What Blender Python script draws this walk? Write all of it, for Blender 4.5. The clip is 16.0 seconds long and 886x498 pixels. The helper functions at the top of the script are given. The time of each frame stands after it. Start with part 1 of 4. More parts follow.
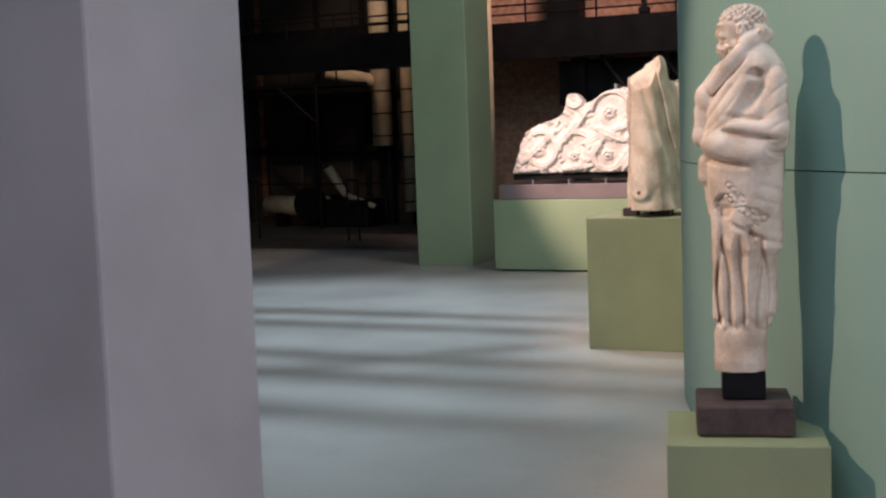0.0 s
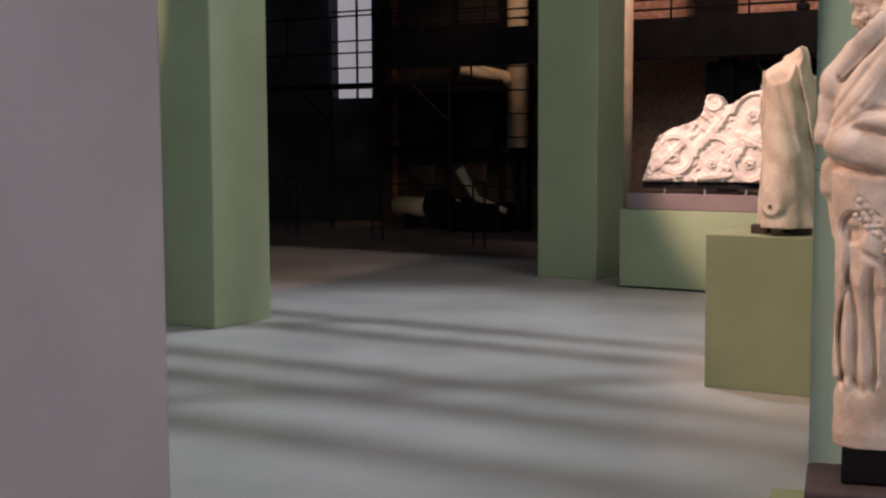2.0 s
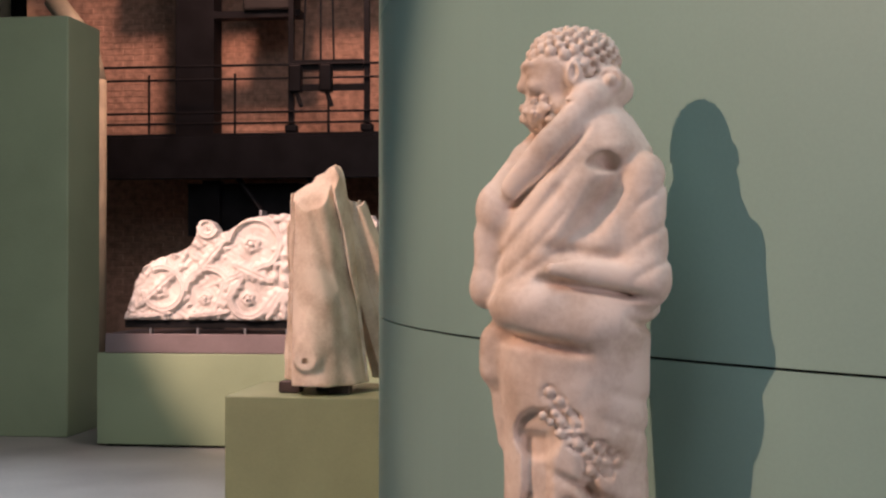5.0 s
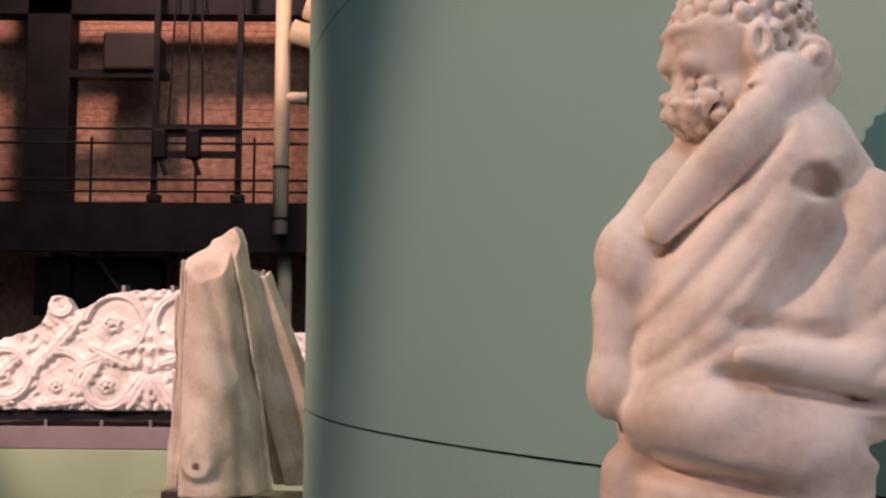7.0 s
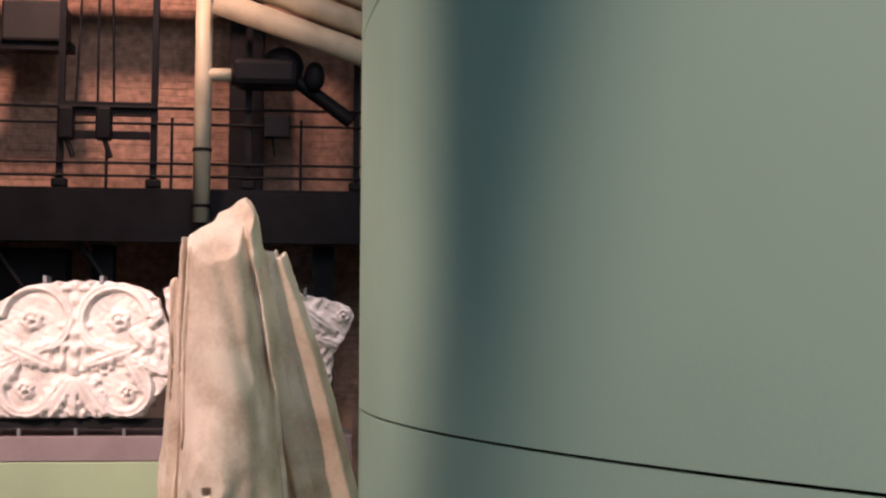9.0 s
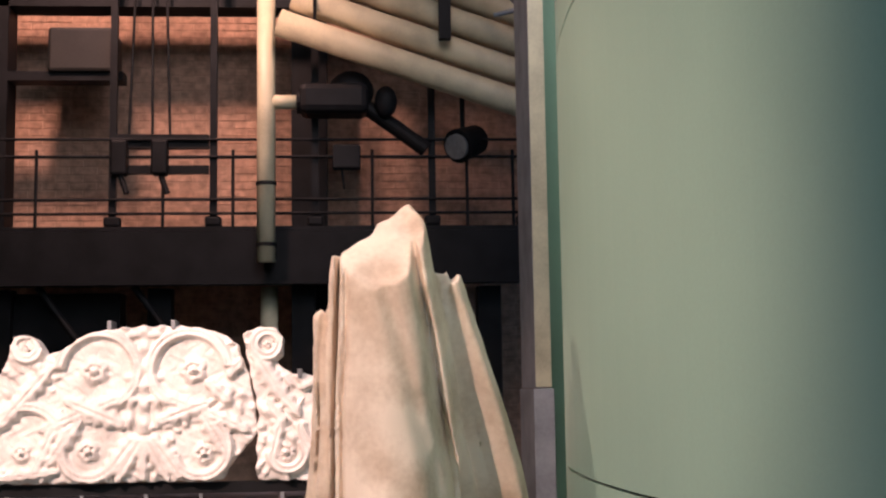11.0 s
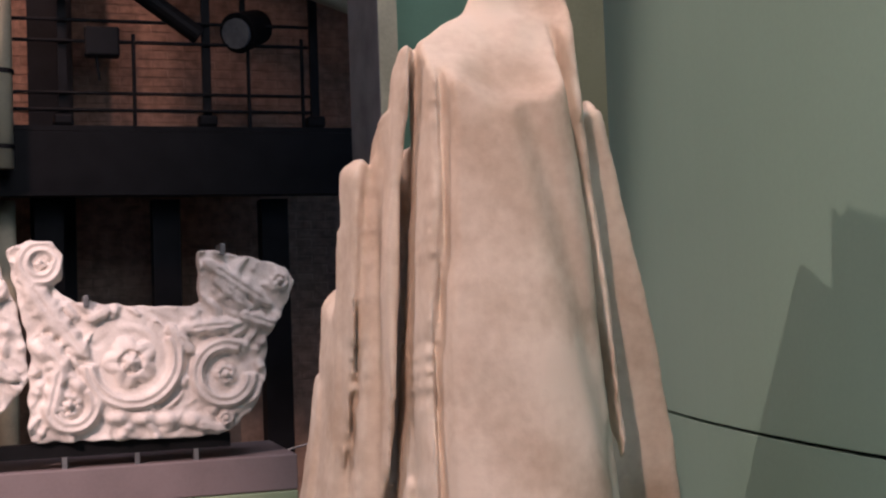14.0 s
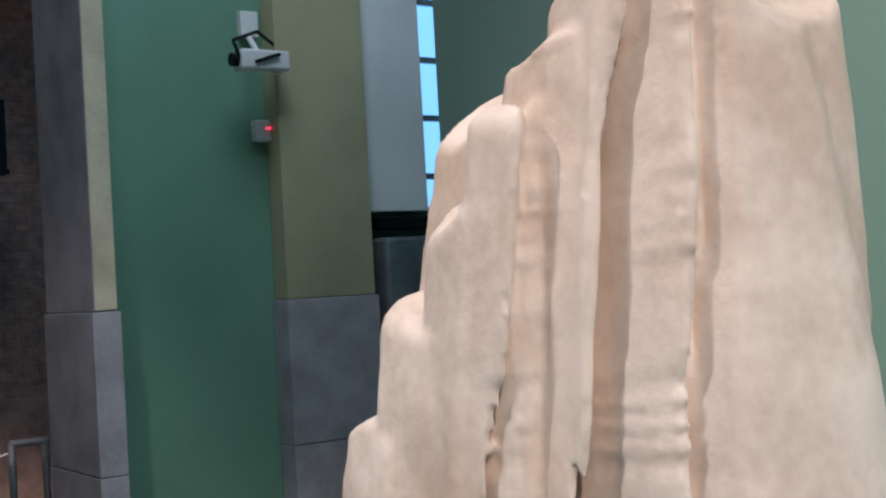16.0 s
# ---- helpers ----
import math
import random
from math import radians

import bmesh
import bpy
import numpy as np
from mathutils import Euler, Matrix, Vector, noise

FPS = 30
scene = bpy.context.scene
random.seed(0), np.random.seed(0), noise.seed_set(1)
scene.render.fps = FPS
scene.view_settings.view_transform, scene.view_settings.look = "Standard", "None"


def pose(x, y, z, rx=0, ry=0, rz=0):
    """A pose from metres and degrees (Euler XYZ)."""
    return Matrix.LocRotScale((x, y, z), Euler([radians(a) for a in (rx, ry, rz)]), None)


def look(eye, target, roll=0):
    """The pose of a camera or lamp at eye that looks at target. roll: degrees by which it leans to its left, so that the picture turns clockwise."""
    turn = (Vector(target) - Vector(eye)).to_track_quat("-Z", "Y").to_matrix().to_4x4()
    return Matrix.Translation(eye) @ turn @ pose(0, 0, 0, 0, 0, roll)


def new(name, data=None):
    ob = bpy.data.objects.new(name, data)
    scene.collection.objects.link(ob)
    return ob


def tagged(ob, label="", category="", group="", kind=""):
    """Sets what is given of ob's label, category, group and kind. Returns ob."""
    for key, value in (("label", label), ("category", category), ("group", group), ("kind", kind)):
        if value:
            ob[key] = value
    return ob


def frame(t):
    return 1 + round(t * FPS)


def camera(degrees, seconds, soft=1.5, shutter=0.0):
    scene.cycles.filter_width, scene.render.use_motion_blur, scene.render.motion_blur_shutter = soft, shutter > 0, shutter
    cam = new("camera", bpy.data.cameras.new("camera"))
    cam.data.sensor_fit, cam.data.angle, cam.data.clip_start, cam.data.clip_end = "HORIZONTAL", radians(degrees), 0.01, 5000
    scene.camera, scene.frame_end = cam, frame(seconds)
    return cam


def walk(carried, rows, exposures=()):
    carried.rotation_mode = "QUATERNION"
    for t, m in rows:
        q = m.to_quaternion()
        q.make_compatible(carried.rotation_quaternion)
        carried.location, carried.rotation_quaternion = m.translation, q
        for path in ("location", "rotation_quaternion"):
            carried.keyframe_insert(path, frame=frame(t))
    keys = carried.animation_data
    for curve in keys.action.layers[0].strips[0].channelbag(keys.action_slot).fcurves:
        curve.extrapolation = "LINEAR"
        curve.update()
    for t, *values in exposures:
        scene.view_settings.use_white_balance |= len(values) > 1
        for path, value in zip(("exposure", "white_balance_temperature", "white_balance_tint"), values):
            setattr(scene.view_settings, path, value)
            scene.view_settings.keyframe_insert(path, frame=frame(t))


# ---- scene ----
cam = camera(38.86, 16.0, soft=2.3)
PATH = [
    (0, (1.435, -2.083, 1.568), (0.609, -0.271, 1.375), -2.13),
    (0.5, (1.385, -1.599, 1.552), (0.523, 0.196, 1.368), -0.56),
    (1, (1.344, -1.42, 1.565), (0.411, 0.342, 1.404), -1.15),
    (1.5, (1.348, -1.165, 1.536), (0.345, 0.559, 1.393), 0.09),
    (2, (1.315, -0.919, 1.495), (0.269, 0.776, 1.315), -0.29),
    (2.5, (1.174, -0.567, 1.511), (0.319, 1.234, 1.358), -1.13),
    (3, (1.076, -0.336, 1.512), (0.266, 1.491, 1.448), 0.53),
    (3.5, (0.99, -0.123, 1.532), (0.383, 1.782, 1.519), 1.52),
    (4, (0.87, 0.188, 1.533), (0.281, 2.1, 1.526), 2.01),
    (4.5, (0.69, 0.346, 1.548), (0.257, 2.298, 1.541), 1.08),
    (6.8, (0.138, 1.318, 1.553), (0.129, 3.313, 1.689), -0.31),
    (7, (0.099, 1.426, 1.542), (0.084, 3.420, 1.692), 0.44),
    (7.5, (-0.004, 1.652, 1.537), (0.095, 3.641, 1.712), 2.14),
    (8, (-0.110, 1.921, 1.526), (0.029, 3.909, 1.680), -0.18),
    (8.2, (-0.201, 1.999, 1.533), (-0.045, 3.986, 1.683), -0.19),
    (10.3, (-0.813, 2.833, 1.515), (-0.562, 4.812, 1.662), 0.01),
    (10.5, (-0.847, 2.956, 1.52), (-0.561, 4.931, 1.646), -0.57),
    (11, (-0.912, 3.289, 1.538), (-0.765, 5.271, 1.759), -0.85),
    (11.5, (-0.922, 3.542, 1.517), (-0.877, 5.531, 1.723), -0.97),
    (12, (-1.016, 3.793, 1.526), (-0.849, 5.774, 1.737), -1.56),
    (12.5, (-1.146, 4.032, 1.524), (-0.959, 6.016, 1.7), 0.02),
    (13, (-1.231, 4.317, 1.514), (-0.969, 6.291, 1.702), 0.82),
    (13.5, (-1.29, 4.567, 1.511), (-0.917, 6.527, 1.643), 1.05),
    (14, (-1.376, 4.859, 1.538), (-0.767, 6.761, 1.637), -2.10),
    (14.5, (-1.411, 5.122, 1.586), (-0.757, 7.012, 1.591), -2.51),
    (15, (-1.463, 5.306, 1.59), (-0.609, 7.114, 1.654), -1.93),
    (15.5, (-1.546, 5.419, 1.584), (-0.604, 7.182, 1.639), -1.16),
    (16, (-1.658, 5.589, 1.593), (-0.487, 7.209, 1.638), -3.25),
]
EXPO = [(0.0, -0.15, 6550, 28), (1.0, -0.3, 7000, 34), (2.5, -0.4, 7300, 40), (4.5, -0.35, 7250, 41), (7.0, -0.45, 6800, 41), (10.5, -0.05, 6600, 32), (11.5, -0.05, 6600, 32), (13.0, -0.35, 6400, 37), (14.5, -0.72, 5950, 29), (16.0, -0.2, 5250, 14)]
walk(cam, [(t, look(eye, target, roll)) for t, eye, target, roll in PATH], EXPO)

# ---- world and lights ----
world = bpy.data.worlds.new("world")
scene.world = world
world.use_nodes = True
world.node_tree.nodes["Background"].inputs[0].default_value = (0.5, 0.62, 0.7, 1)
world.node_tree.nodes["Background"].inputs[1].default_value = 0.04


def spot(name, eye, target, watts, colour, degrees, radius=0.05, blend=0.6):
    d = bpy.data.lights.new(name, "SPOT")
    d.energy, d.color, d.spot_size, d.spot_blend, d.shadow_soft_size = watts, colour, radians(degrees), blend, radius
    ob = new(name, d)
    ob.matrix_world = look(eye, target)
    return ob


def area(name, eye, target, watts, colour, sx, sy):
    d = bpy.data.lights.new(name, "AREA")
    d.shape, d.size, d.size_y, d.energy, d.color = "RECTANGLE", sx, sy, watts, colour
    ob = new(name, d)
    ob.matrix_world = look(eye, target)
    return ob


WARM = (1.0, 0.72, 0.5)
COOL = (0.62, 0.9, 1.0)
spot("spot_bearded", (-3.9, 0.9, 4.6), (0.45, 3.1, 1.5), 1050, WARM, 34, 0.03)
spot("spot_drapery", (-3.2, 7.75, 4.3), (-0.7, 6.3, 1.5), 330, WARM, 36, 0.03)
spot("spot_drapery_front", (-3.0, 2.8, 5.0), (-0.84, 6.1, 1.7), 1150, WARM, 33, 0.04)
spot("spot_relief", (-4.6, 6.2, 4.6), (-2.2, 10.35, 1.45), 2300, (1.0, 0.76, 0.6), 28, 0.05)
spot("spot_relief_right", (-1.9, 7.6, 4.6), (-0.9, 10.35, 1.4), 230, (1.0, 0.78, 0.64), 36, 0.05)
spot("spot_brick", (-3.0, 11.8, 6.9), (-3.1, 15.2, 3.8), 1000, (1.0, 0.66, 0.5), 88, 0.3)
spot("spot_brick_right", (0.4, 11.9, 6.8), (0.0, 15.2, 4.0), 35, (1.0, 0.68, 0.5), 110, 0.3)
spot("spot_boiler", (-7.0, 13.0, 6.0), (-8.2, 16.8, 1.8), 380, (1.0, 0.7, 0.45), 60, 0.1)
spot("spot_far_statue", (-5.6, 4.2, 4.0), (-7.4, 8.0, 1.4), 500, WARM, 40, 0.05)
spot("skylight_spot", (-4.6, 7.9, 7.85), (-4.3, 6.0, 0.0), 1950, COOL, 62, 0.08, 0.7)
area("skylight", (-0.6, 0.5, 7.2), (-1.4, 2.5, 0.0), 290, (0.68, 0.95, 1.0), 5.0, 5.0)
# added pale fill, no opening above it, that lifts the green end wall
area("end_wall_fill", (0.0, 8.2, 6.6), (0.6, 10.7, 1.5), 150, (0.95, 0.97, 0.95), 2.5, 2.0)
# added fill from the east, with no window there, to brighten the front pillar
area("side_fill", (6.8, -3.6, 3.2), (-0.6, 1.2, 1.4), 250, (0.95, 0.92, 1.0), 3.0, 2.5)


# ---- materials ----
def mat(name, col, rough=0.6, metal=0.0, var=0.12, scale=6.0, grain=60.0, bump=0.15, dist=0.004, alt=None, rnd=0.0, spec=0.4):
    m = bpy.data.materials.new(name)
    m.use_nodes = True
    nt = m.node_tree
    b = nt.nodes["Principled BSDF"]
    b.inputs["Roughness"].default_value, b.inputs["Metallic"].default_value = rough, metal
    b.inputs["Specular IOR Level"].default_value = spec
    tc = nt.nodes.new("ShaderNodeTexCoord")
    gm = nt.nodes.new("ShaderNodeNewGeometry")
    n1 = nt.nodes.new("ShaderNodeTexNoise")
    n1.inputs["Scale"].default_value, n1.inputs["Detail"].default_value = scale, 6
    n2 = nt.nodes.new("ShaderNodeTexNoise")
    n2.inputs["Scale"].default_value, n2.inputs["Detail"].default_value = grain, 4
    for n in (n1, n2):
        nt.links.new(gm.outputs["Position"], n.inputs["Vector"])
    mix = nt.nodes.new("ShaderNodeMix")
    mix.data_type = "RGBA"
    a = alt or tuple(c * (1 - 2.2 * var) for c in col)
    mix.inputs["A"].default_value, mix.inputs["B"].default_value = (*a, 1), (*[min(1, c * (1 + var)) for c in col], 1)
    ramp = nt.nodes.new("ShaderNodeMapRange")
    ramp.inputs[1].default_value, ramp.inputs[2].default_value = 0.3, 0.62
    add = nt.nodes.new("ShaderNodeMath")
    add.operation = "MULTIPLY_ADD"
    add.inputs[1].default_value, add.inputs[2].default_value = 0.25, -0.12
    nt.links.new(n2.outputs["Fac"], add.inputs[0])
    sm = nt.nodes.new("ShaderNodeMath")
    nt.links.new(n1.outputs["Fac"], sm.inputs[0])
    nt.links.new(add.outputs[0], sm.inputs[1])
    nt.links.new(sm.outputs[0], ramp.inputs[0])
    nt.links.new(ramp.outputs[0], mix.inputs["Factor"])
    out = mix.outputs["Result"]
    if rnd:
        oi = nt.nodes.new("ShaderNodeObjectInfo")
        hs = nt.nodes.new("ShaderNodeHueSaturation")
        mr = nt.nodes.new("ShaderNodeMapRange")
        mr.inputs[3].default_value, mr.inputs[4].default_value = 1 - rnd, 1 + rnd
        nt.links.new(oi.outputs["Random"], mr.inputs[0])
        nt.links.new(mr.outputs[0], hs.inputs["Value"])
        nt.links.new(out, hs.inputs["Color"])
        out = hs.outputs["Color"]
    nt.links.new(out, b.inputs["Base Color"])
    bp = nt.nodes.new("ShaderNodeBump")
    bp.inputs["Strength"].default_value, bp.inputs["Distance"].default_value = bump, dist
    nt.links.new(n2.outputs["Fac"], bp.inputs["Height"])
    nt.links.new(bp.outputs[0], b.inputs["Normal"])
    return m


def glow(name, col, strength):
    m = bpy.data.materials.new(name)
    m.use_nodes = True
    b = m.node_tree.nodes["Principled BSDF"]
    b.inputs["Base Color"].default_value = (*col, 1)
    b.inputs["Emission Color"].default_value = (*col, 1)
    b.inputs["Emission Strength"].default_value = strength
    return m


M_FLOOR = mat("floor_resin", (0.42, 0.41, 0.38), 0.38, var=0.1, scale=0.9, grain=40, bump=0.04)
M_DARKFLOOR = mat("hall_floor", (0.09, 0.085, 0.08), 0.6, var=0.2, scale=2)
M_SAGE = mat("sage_paint", (0.32, 0.42, 0.26), 0.55, var=0.05, scale=1.5, grain=90, bump=0.06)
M_PANEL = mat("panel_green", (0.235, 0.4, 0.35), 0.5, var=0.04, scale=0.8, grain=120, bump=0.05)
M_OLIVE = mat("plinth_green", (0.24, 0.29, 0.17), 0.6, var=0.06, scale=2, grain=90, bump=0.08)
# lilac grey holds the bluish light that falls on the front pillar's green paint
M_BLUISH_LIT = mat("pillar_bluish_lit", (0.48, 0.45, 0.47), 0.55, var=0.05, scale=2, grain=90, bump=0.06)
M_MAUVE = mat("mauve_plinth", (0.24, 0.19, 0.19), 0.6, var=0.07, scale=3, grain=80, bump=0.1)
M_MARBLE = mat("marble", (0.74, 0.64, 0.54), 0.62, var=0.1, scale=7, grain=70, bump=0.3, dist=0.003, alt=(0.54, 0.42, 0.32), spec=0.25)
M_MARBLE2 = mat("relief_marble", (0.76, 0.7, 0.64), 0.55, var=0.1, scale=9, grain=90, bump=0.4, dist=0.004, spec=0.3)
M_DARKSTONE = mat("dark_stone", (0.065, 0.045, 0.045), 0.6, var=0.2, scale=8, bump=0.2)
M_BLACK = mat("black_steel", (0.006, 0.006, 0.007), 0.6, metal=0.0, var=0.3, scale=4, bump=0.2, spec=0.2)
M_BOILER = mat("boiler_black", (0.02, 0.017, 0.014), 0.6, var=0.3, scale=1.5, bump=0.3)
M_RUST = mat("rust_brown", (0.12, 0.05, 0.025), 0.7, var=0.3, scale=5, bump=0.3)
M_CREAM = mat("cream_pipe", (0.6, 0.53, 0.36), 0.45, var=0.12, scale=4, bump=0.1)
M_BRICK = mat("brick", (0.5, 0.3, 0.21), 0.85, var=0.18, scale=12, grain=140, bump=0.5, rnd=0.1)
M_MORTAR = mat("mortar", (0.48, 0.3, 0.21), 0.9, var=0.15, scale=6, bump=0.4)
M_TEAL = mat("teal_wall", (0.16, 0.3, 0.2), 0.6, var=0.06, scale=1.5, bump=0.08)
M_OCHRE = mat("ochre_plaster", (0.4, 0.38, 0.22), 0.7, var=0.08, scale=2, bump=0.15)
M_STONE = mat("grey_stone", (0.36, 0.35, 0.36), 0.7, var=0.12, scale=5, bump=0.2)
M_WHITE = mat("white_plaster", (0.75, 0.76, 0.72), 0.7, var=0.05, scale=2, bump=0.1)
M_PLASTIC = mat("white_plastic", (0.7, 0.7, 0.68), 0.4, var=0.04, scale=9)
M_PAPER = mat("card", (0.66, 0.66, 0.66), 0.7, var=0.04, scale=5)
M_INK = mat("ink", (0.12, 0.12, 0.12), 0.8, var=0.05)
M_SHUT = mat("hall_wall", (0.05, 0.055, 0.07), 0.8, var=0.2, scale=1.2, bump=0.2)
M_STEEL = mat("grey_steel", (0.3, 0.31, 0.32), 0.4, metal=0.6, var=0.15, scale=6)
M_SKY = glow("window_daylight", (0.62, 0.72, 0.78), 0.5)
M_SKYBLUE = glow("window_blue", (0.3, 0.6, 0.9), 1.3)
M_RED = glow("alarm_led", (1.0, 0.05, 0.08), 1.5)


# ---- mesh helpers ----
def link(name, bm, material, smooth=False):
    me = bpy.data.meshes.new(name)
    bm.to_mesh(me)
    bm.free()
    me.materials.append(material)
    if smooth:
        me.polygons.foreach_set("use_smooth", [True] * len(me.polygons))
    return new(name, me)


def part(name, bm, material, parent, label="", smooth=False):
    ob = link(name, bm, material, smooth)
    ob.parent = parent
    return tagged(ob, label) if label else ob


def thing(name, label, category, group="", kind=""):
    return tagged(new(name), label, category, group, kind)


def box(x0, y0, z0, x1, y1, z1, bevel=0.0, bm=None, yaw=0.0):
    bm = bm or bmesh.new()
    r = bmesh.ops.create_cube(bm, size=1.0)
    c = Matrix.Translation(((x0 + x1) / 2, (y0 + y1) / 2, (z0 + z1) / 2)) @ Matrix.Rotation(radians(yaw), 4, "Z") @ Matrix.Diagonal((x1 - x0, y1 - y0, z1 - z0, 1))
    bmesh.ops.transform(bm, matrix=c, verts=r["verts"])
    if bevel:
        es = {e for v in r["verts"] for e in v.link_edges}
        bmesh.ops.bevel(bm, geom=list(es), offset=bevel, segments=2, affect="EDGES", profile=0.5)
    return bm


def rod(a, b, r, r2=None, seg=14, bm=None):
    bm = bm or bmesh.new()
    a, b = Vector(a), Vector(b)
    d = b - a
    m = Matrix.Translation((a + b) / 2) @ d.to_track_quat("Z", "Y").to_matrix().to_4x4()
    bmesh.ops.create_cone(bm, cap_ends=True, segments=seg, radius1=r, radius2=r if r2 is None else r2, depth=d.length, matrix=m)
    return bm


def ball(c, r, sx=1, sy=1, sz=1, bm=None, seg=16):
    bm = bm or bmesh.new()
    bmesh.ops.create_uvsphere(bm, u_segments=seg, v_segments=seg // 2 + 2, radius=r, matrix=Matrix.Translation(c) @ Matrix.Diagonal((sx, sy, sz, 1)))
    return bm


def plain(name, bm, material, label, category, kind="", group="", smooth=False):
    return tagged(link(name, bm, material, smooth), label, category, group, kind)


# ---- carving: solid shapes as distance fields, skinned with a net ----
def skin(field, lo, hi, step):
    n = [int(math.ceil((h - l) / step)) + 1 for l, h in zip(lo, hi)]
    ax = [np.linspace(l, l + step * (k - 1), k) for l, k in zip(lo, n)]
    X, Y, Z = np.meshgrid(*ax, indexing="ij")
    F = field(X, Y, Z).astype(np.float32)
    F[0], F[-1], F[:, 0], F[:, -1], F[:, :, 0], F[:, :, -1] = 1, 1, 1, 1, 1, 1
    S = F < 0
    corner = [(i, j, k) for i in (0, 1) for j in (0, 1) for k in (0, 1)]

    def cut(A, c):
        return A[c[0]: A.shape[0] - 1 + c[0], c[1]: A.shape[1] - 1 + c[1], c[2]: A.shape[2] - 1 + c[2]]

    cnt = sum(cut(S, c).astype(np.int8) for c in corner)
    cells = np.argwhere((cnt > 0) & (cnt < 8))
    index = -np.ones(cnt.shape, np.int64)
    index[tuple(cells.T)] = np.arange(len(cells))
    acc, num = np.zeros((len(cells), 3)), np.zeros(len(cells))
    for a in corner:
        for d in range(3):
            if a[d]:
                continue
            b = list(a)
            b[d] = 1
            fa = F[tuple((cells + a).T)]
            fb = F[tuple((cells + b).T)]
            m = (fa < 0) != (fb < 0)
            t = np.where(m, fa / np.where(m, fa - fb, 1), 0)
            p = np.array(a, float)[None] + t[:, None] * (np.array(b) - np.array(a))[None]
            acc[m] += p[m]
            num[m] += 1
    verts = (cells + acc / num[:, None]) * step + np.array(lo)
    faces = []
    for d in range(3):
        o1, o2 = [(1, 2), (2, 0), (0, 1)][d]
        s0 = [slice(1, -1)] * 3
        s1 = [slice(1, -1)] * 3
        s0[d], s1[d] = slice(0, -1), slice(1, None)
        A, B = S[tuple(s0)], S[tuple(s1)]
        e = np.argwhere(A != B)
        off = np.array([1, 1, 1])
        off[d] = 0
        e = e + off
        u, v = np.eye(3, dtype=int)[o1], np.eye(3, dtype=int)[o2]
        q = np.stack([index[tuple((e - u - v).T)], index[tuple((e - v).T)], index[tuple(e.T)], index[tuple((e - u).T)]], 1)
        inside = S[tuple(e.T)]
        q[~inside] = q[~inside]
        q[inside] = q[inside][:, ::-1]
        faces.append(q)
    faces = np.concatenate(faces)
    faces = faces[(faces >= 0).all(1)]
    return verts, faces


def carved(name, field, lo, hi, step, material, origin=(0, 0, 0), yaw=0.0):
    v, f = skin(field, lo, hi, step)
    me = bpy.data.meshes.new(name)
    me.from_pydata(v.tolist(), [], f.tolist())
    me.update()
    bm = bmesh.new()
    bm.from_mesh(me)
    bmesh.ops.recalc_face_normals(bm, faces=bm.faces)
    bm.to_mesh(me)
    bm.free()
    me.materials.append(material)
    me.polygons.foreach_set("use_smooth", [True] * len(me.polygons))
    ob = new(name, me)
    ob.matrix_world = pose(*origin, 0, 0, yaw)
    return ob


def ell(X, Y, Z, c, r):
    k = np.sqrt(((X - c[0]) / r[0]) ** 2 + ((Y - c[1]) / r[1]) ** 2 + ((Z - c[2]) / r[2]) ** 2)
    return (k - 1) * min(r)


def cap(X, Y, Z, a, b, ra, rb=None):
    rb = ra if rb is None else rb
    a, b = np.array(a, float), np.array(b, float)
    d = b - a
    t = np.clip(((X - a[0]) * d[0] + (Y - a[1]) * d[1] + (Z - a[2]) * d[2]) / (d @ d), 0, 1)
    return np.sqrt((X - a[0] - t * d[0]) ** 2 + (Y - a[1] - t * d[1]) ** 2 + (Z - a[2] - t * d[2]) ** 2) - (ra + (rb - ra) * t)


def join(*fs, k=0.03):
    out = fs[0]
    for f in fs[1:]:
        h = np.clip(0.5 + 0.5 * (out - f) / k, 0, 1)
        out = out * (1 - h) + f * h - k * h * (1 - h)
    return out


def groove(F, g, depth, width):
    return F + depth * np.exp(-((g / width) ** 2))


def lumps(X, Y, Z, s, seed=0.0):
    return (np.sin(X * s + 1.3 * np.sin(Y * s * 0.7 + seed) + seed) + np.sin(Y * s * 1.1 + 1.7 * np.sin(Z * s * 0.6) + 2 * seed)
            + np.sin(Z * s * 0.9 + 1.5 * np.sin(X * s * 0.8 + 1) + 3 * seed)) / 3


def curl(F, X, Y, Z, c, r, dent=0.35):
    # one drilled lock, worked only into the block of cells round it
    ax = X[:, 0, 0], Y[0, :, 0], Z[0, 0, :]
    cut = tuple(slice(max(0, int(np.searchsorted(v, q - 2 * r))), int(np.searchsorted(v, q + 2 * r))) for v, q in zip(ax, c))
    d = np.sqrt((X[cut] - c[0]) ** 2 + (Y[cut] - c[1]) ** 2 + (Z[cut] - c[2]) ** 2)
    F[cut] = join(F[cut], d - r, k=0.7 * r)
    # groove round the lock and a drilled eye
    F[cut] += dent * r * np.exp(-((d - 1.25 * r) / (0.28 * r)) ** 2)


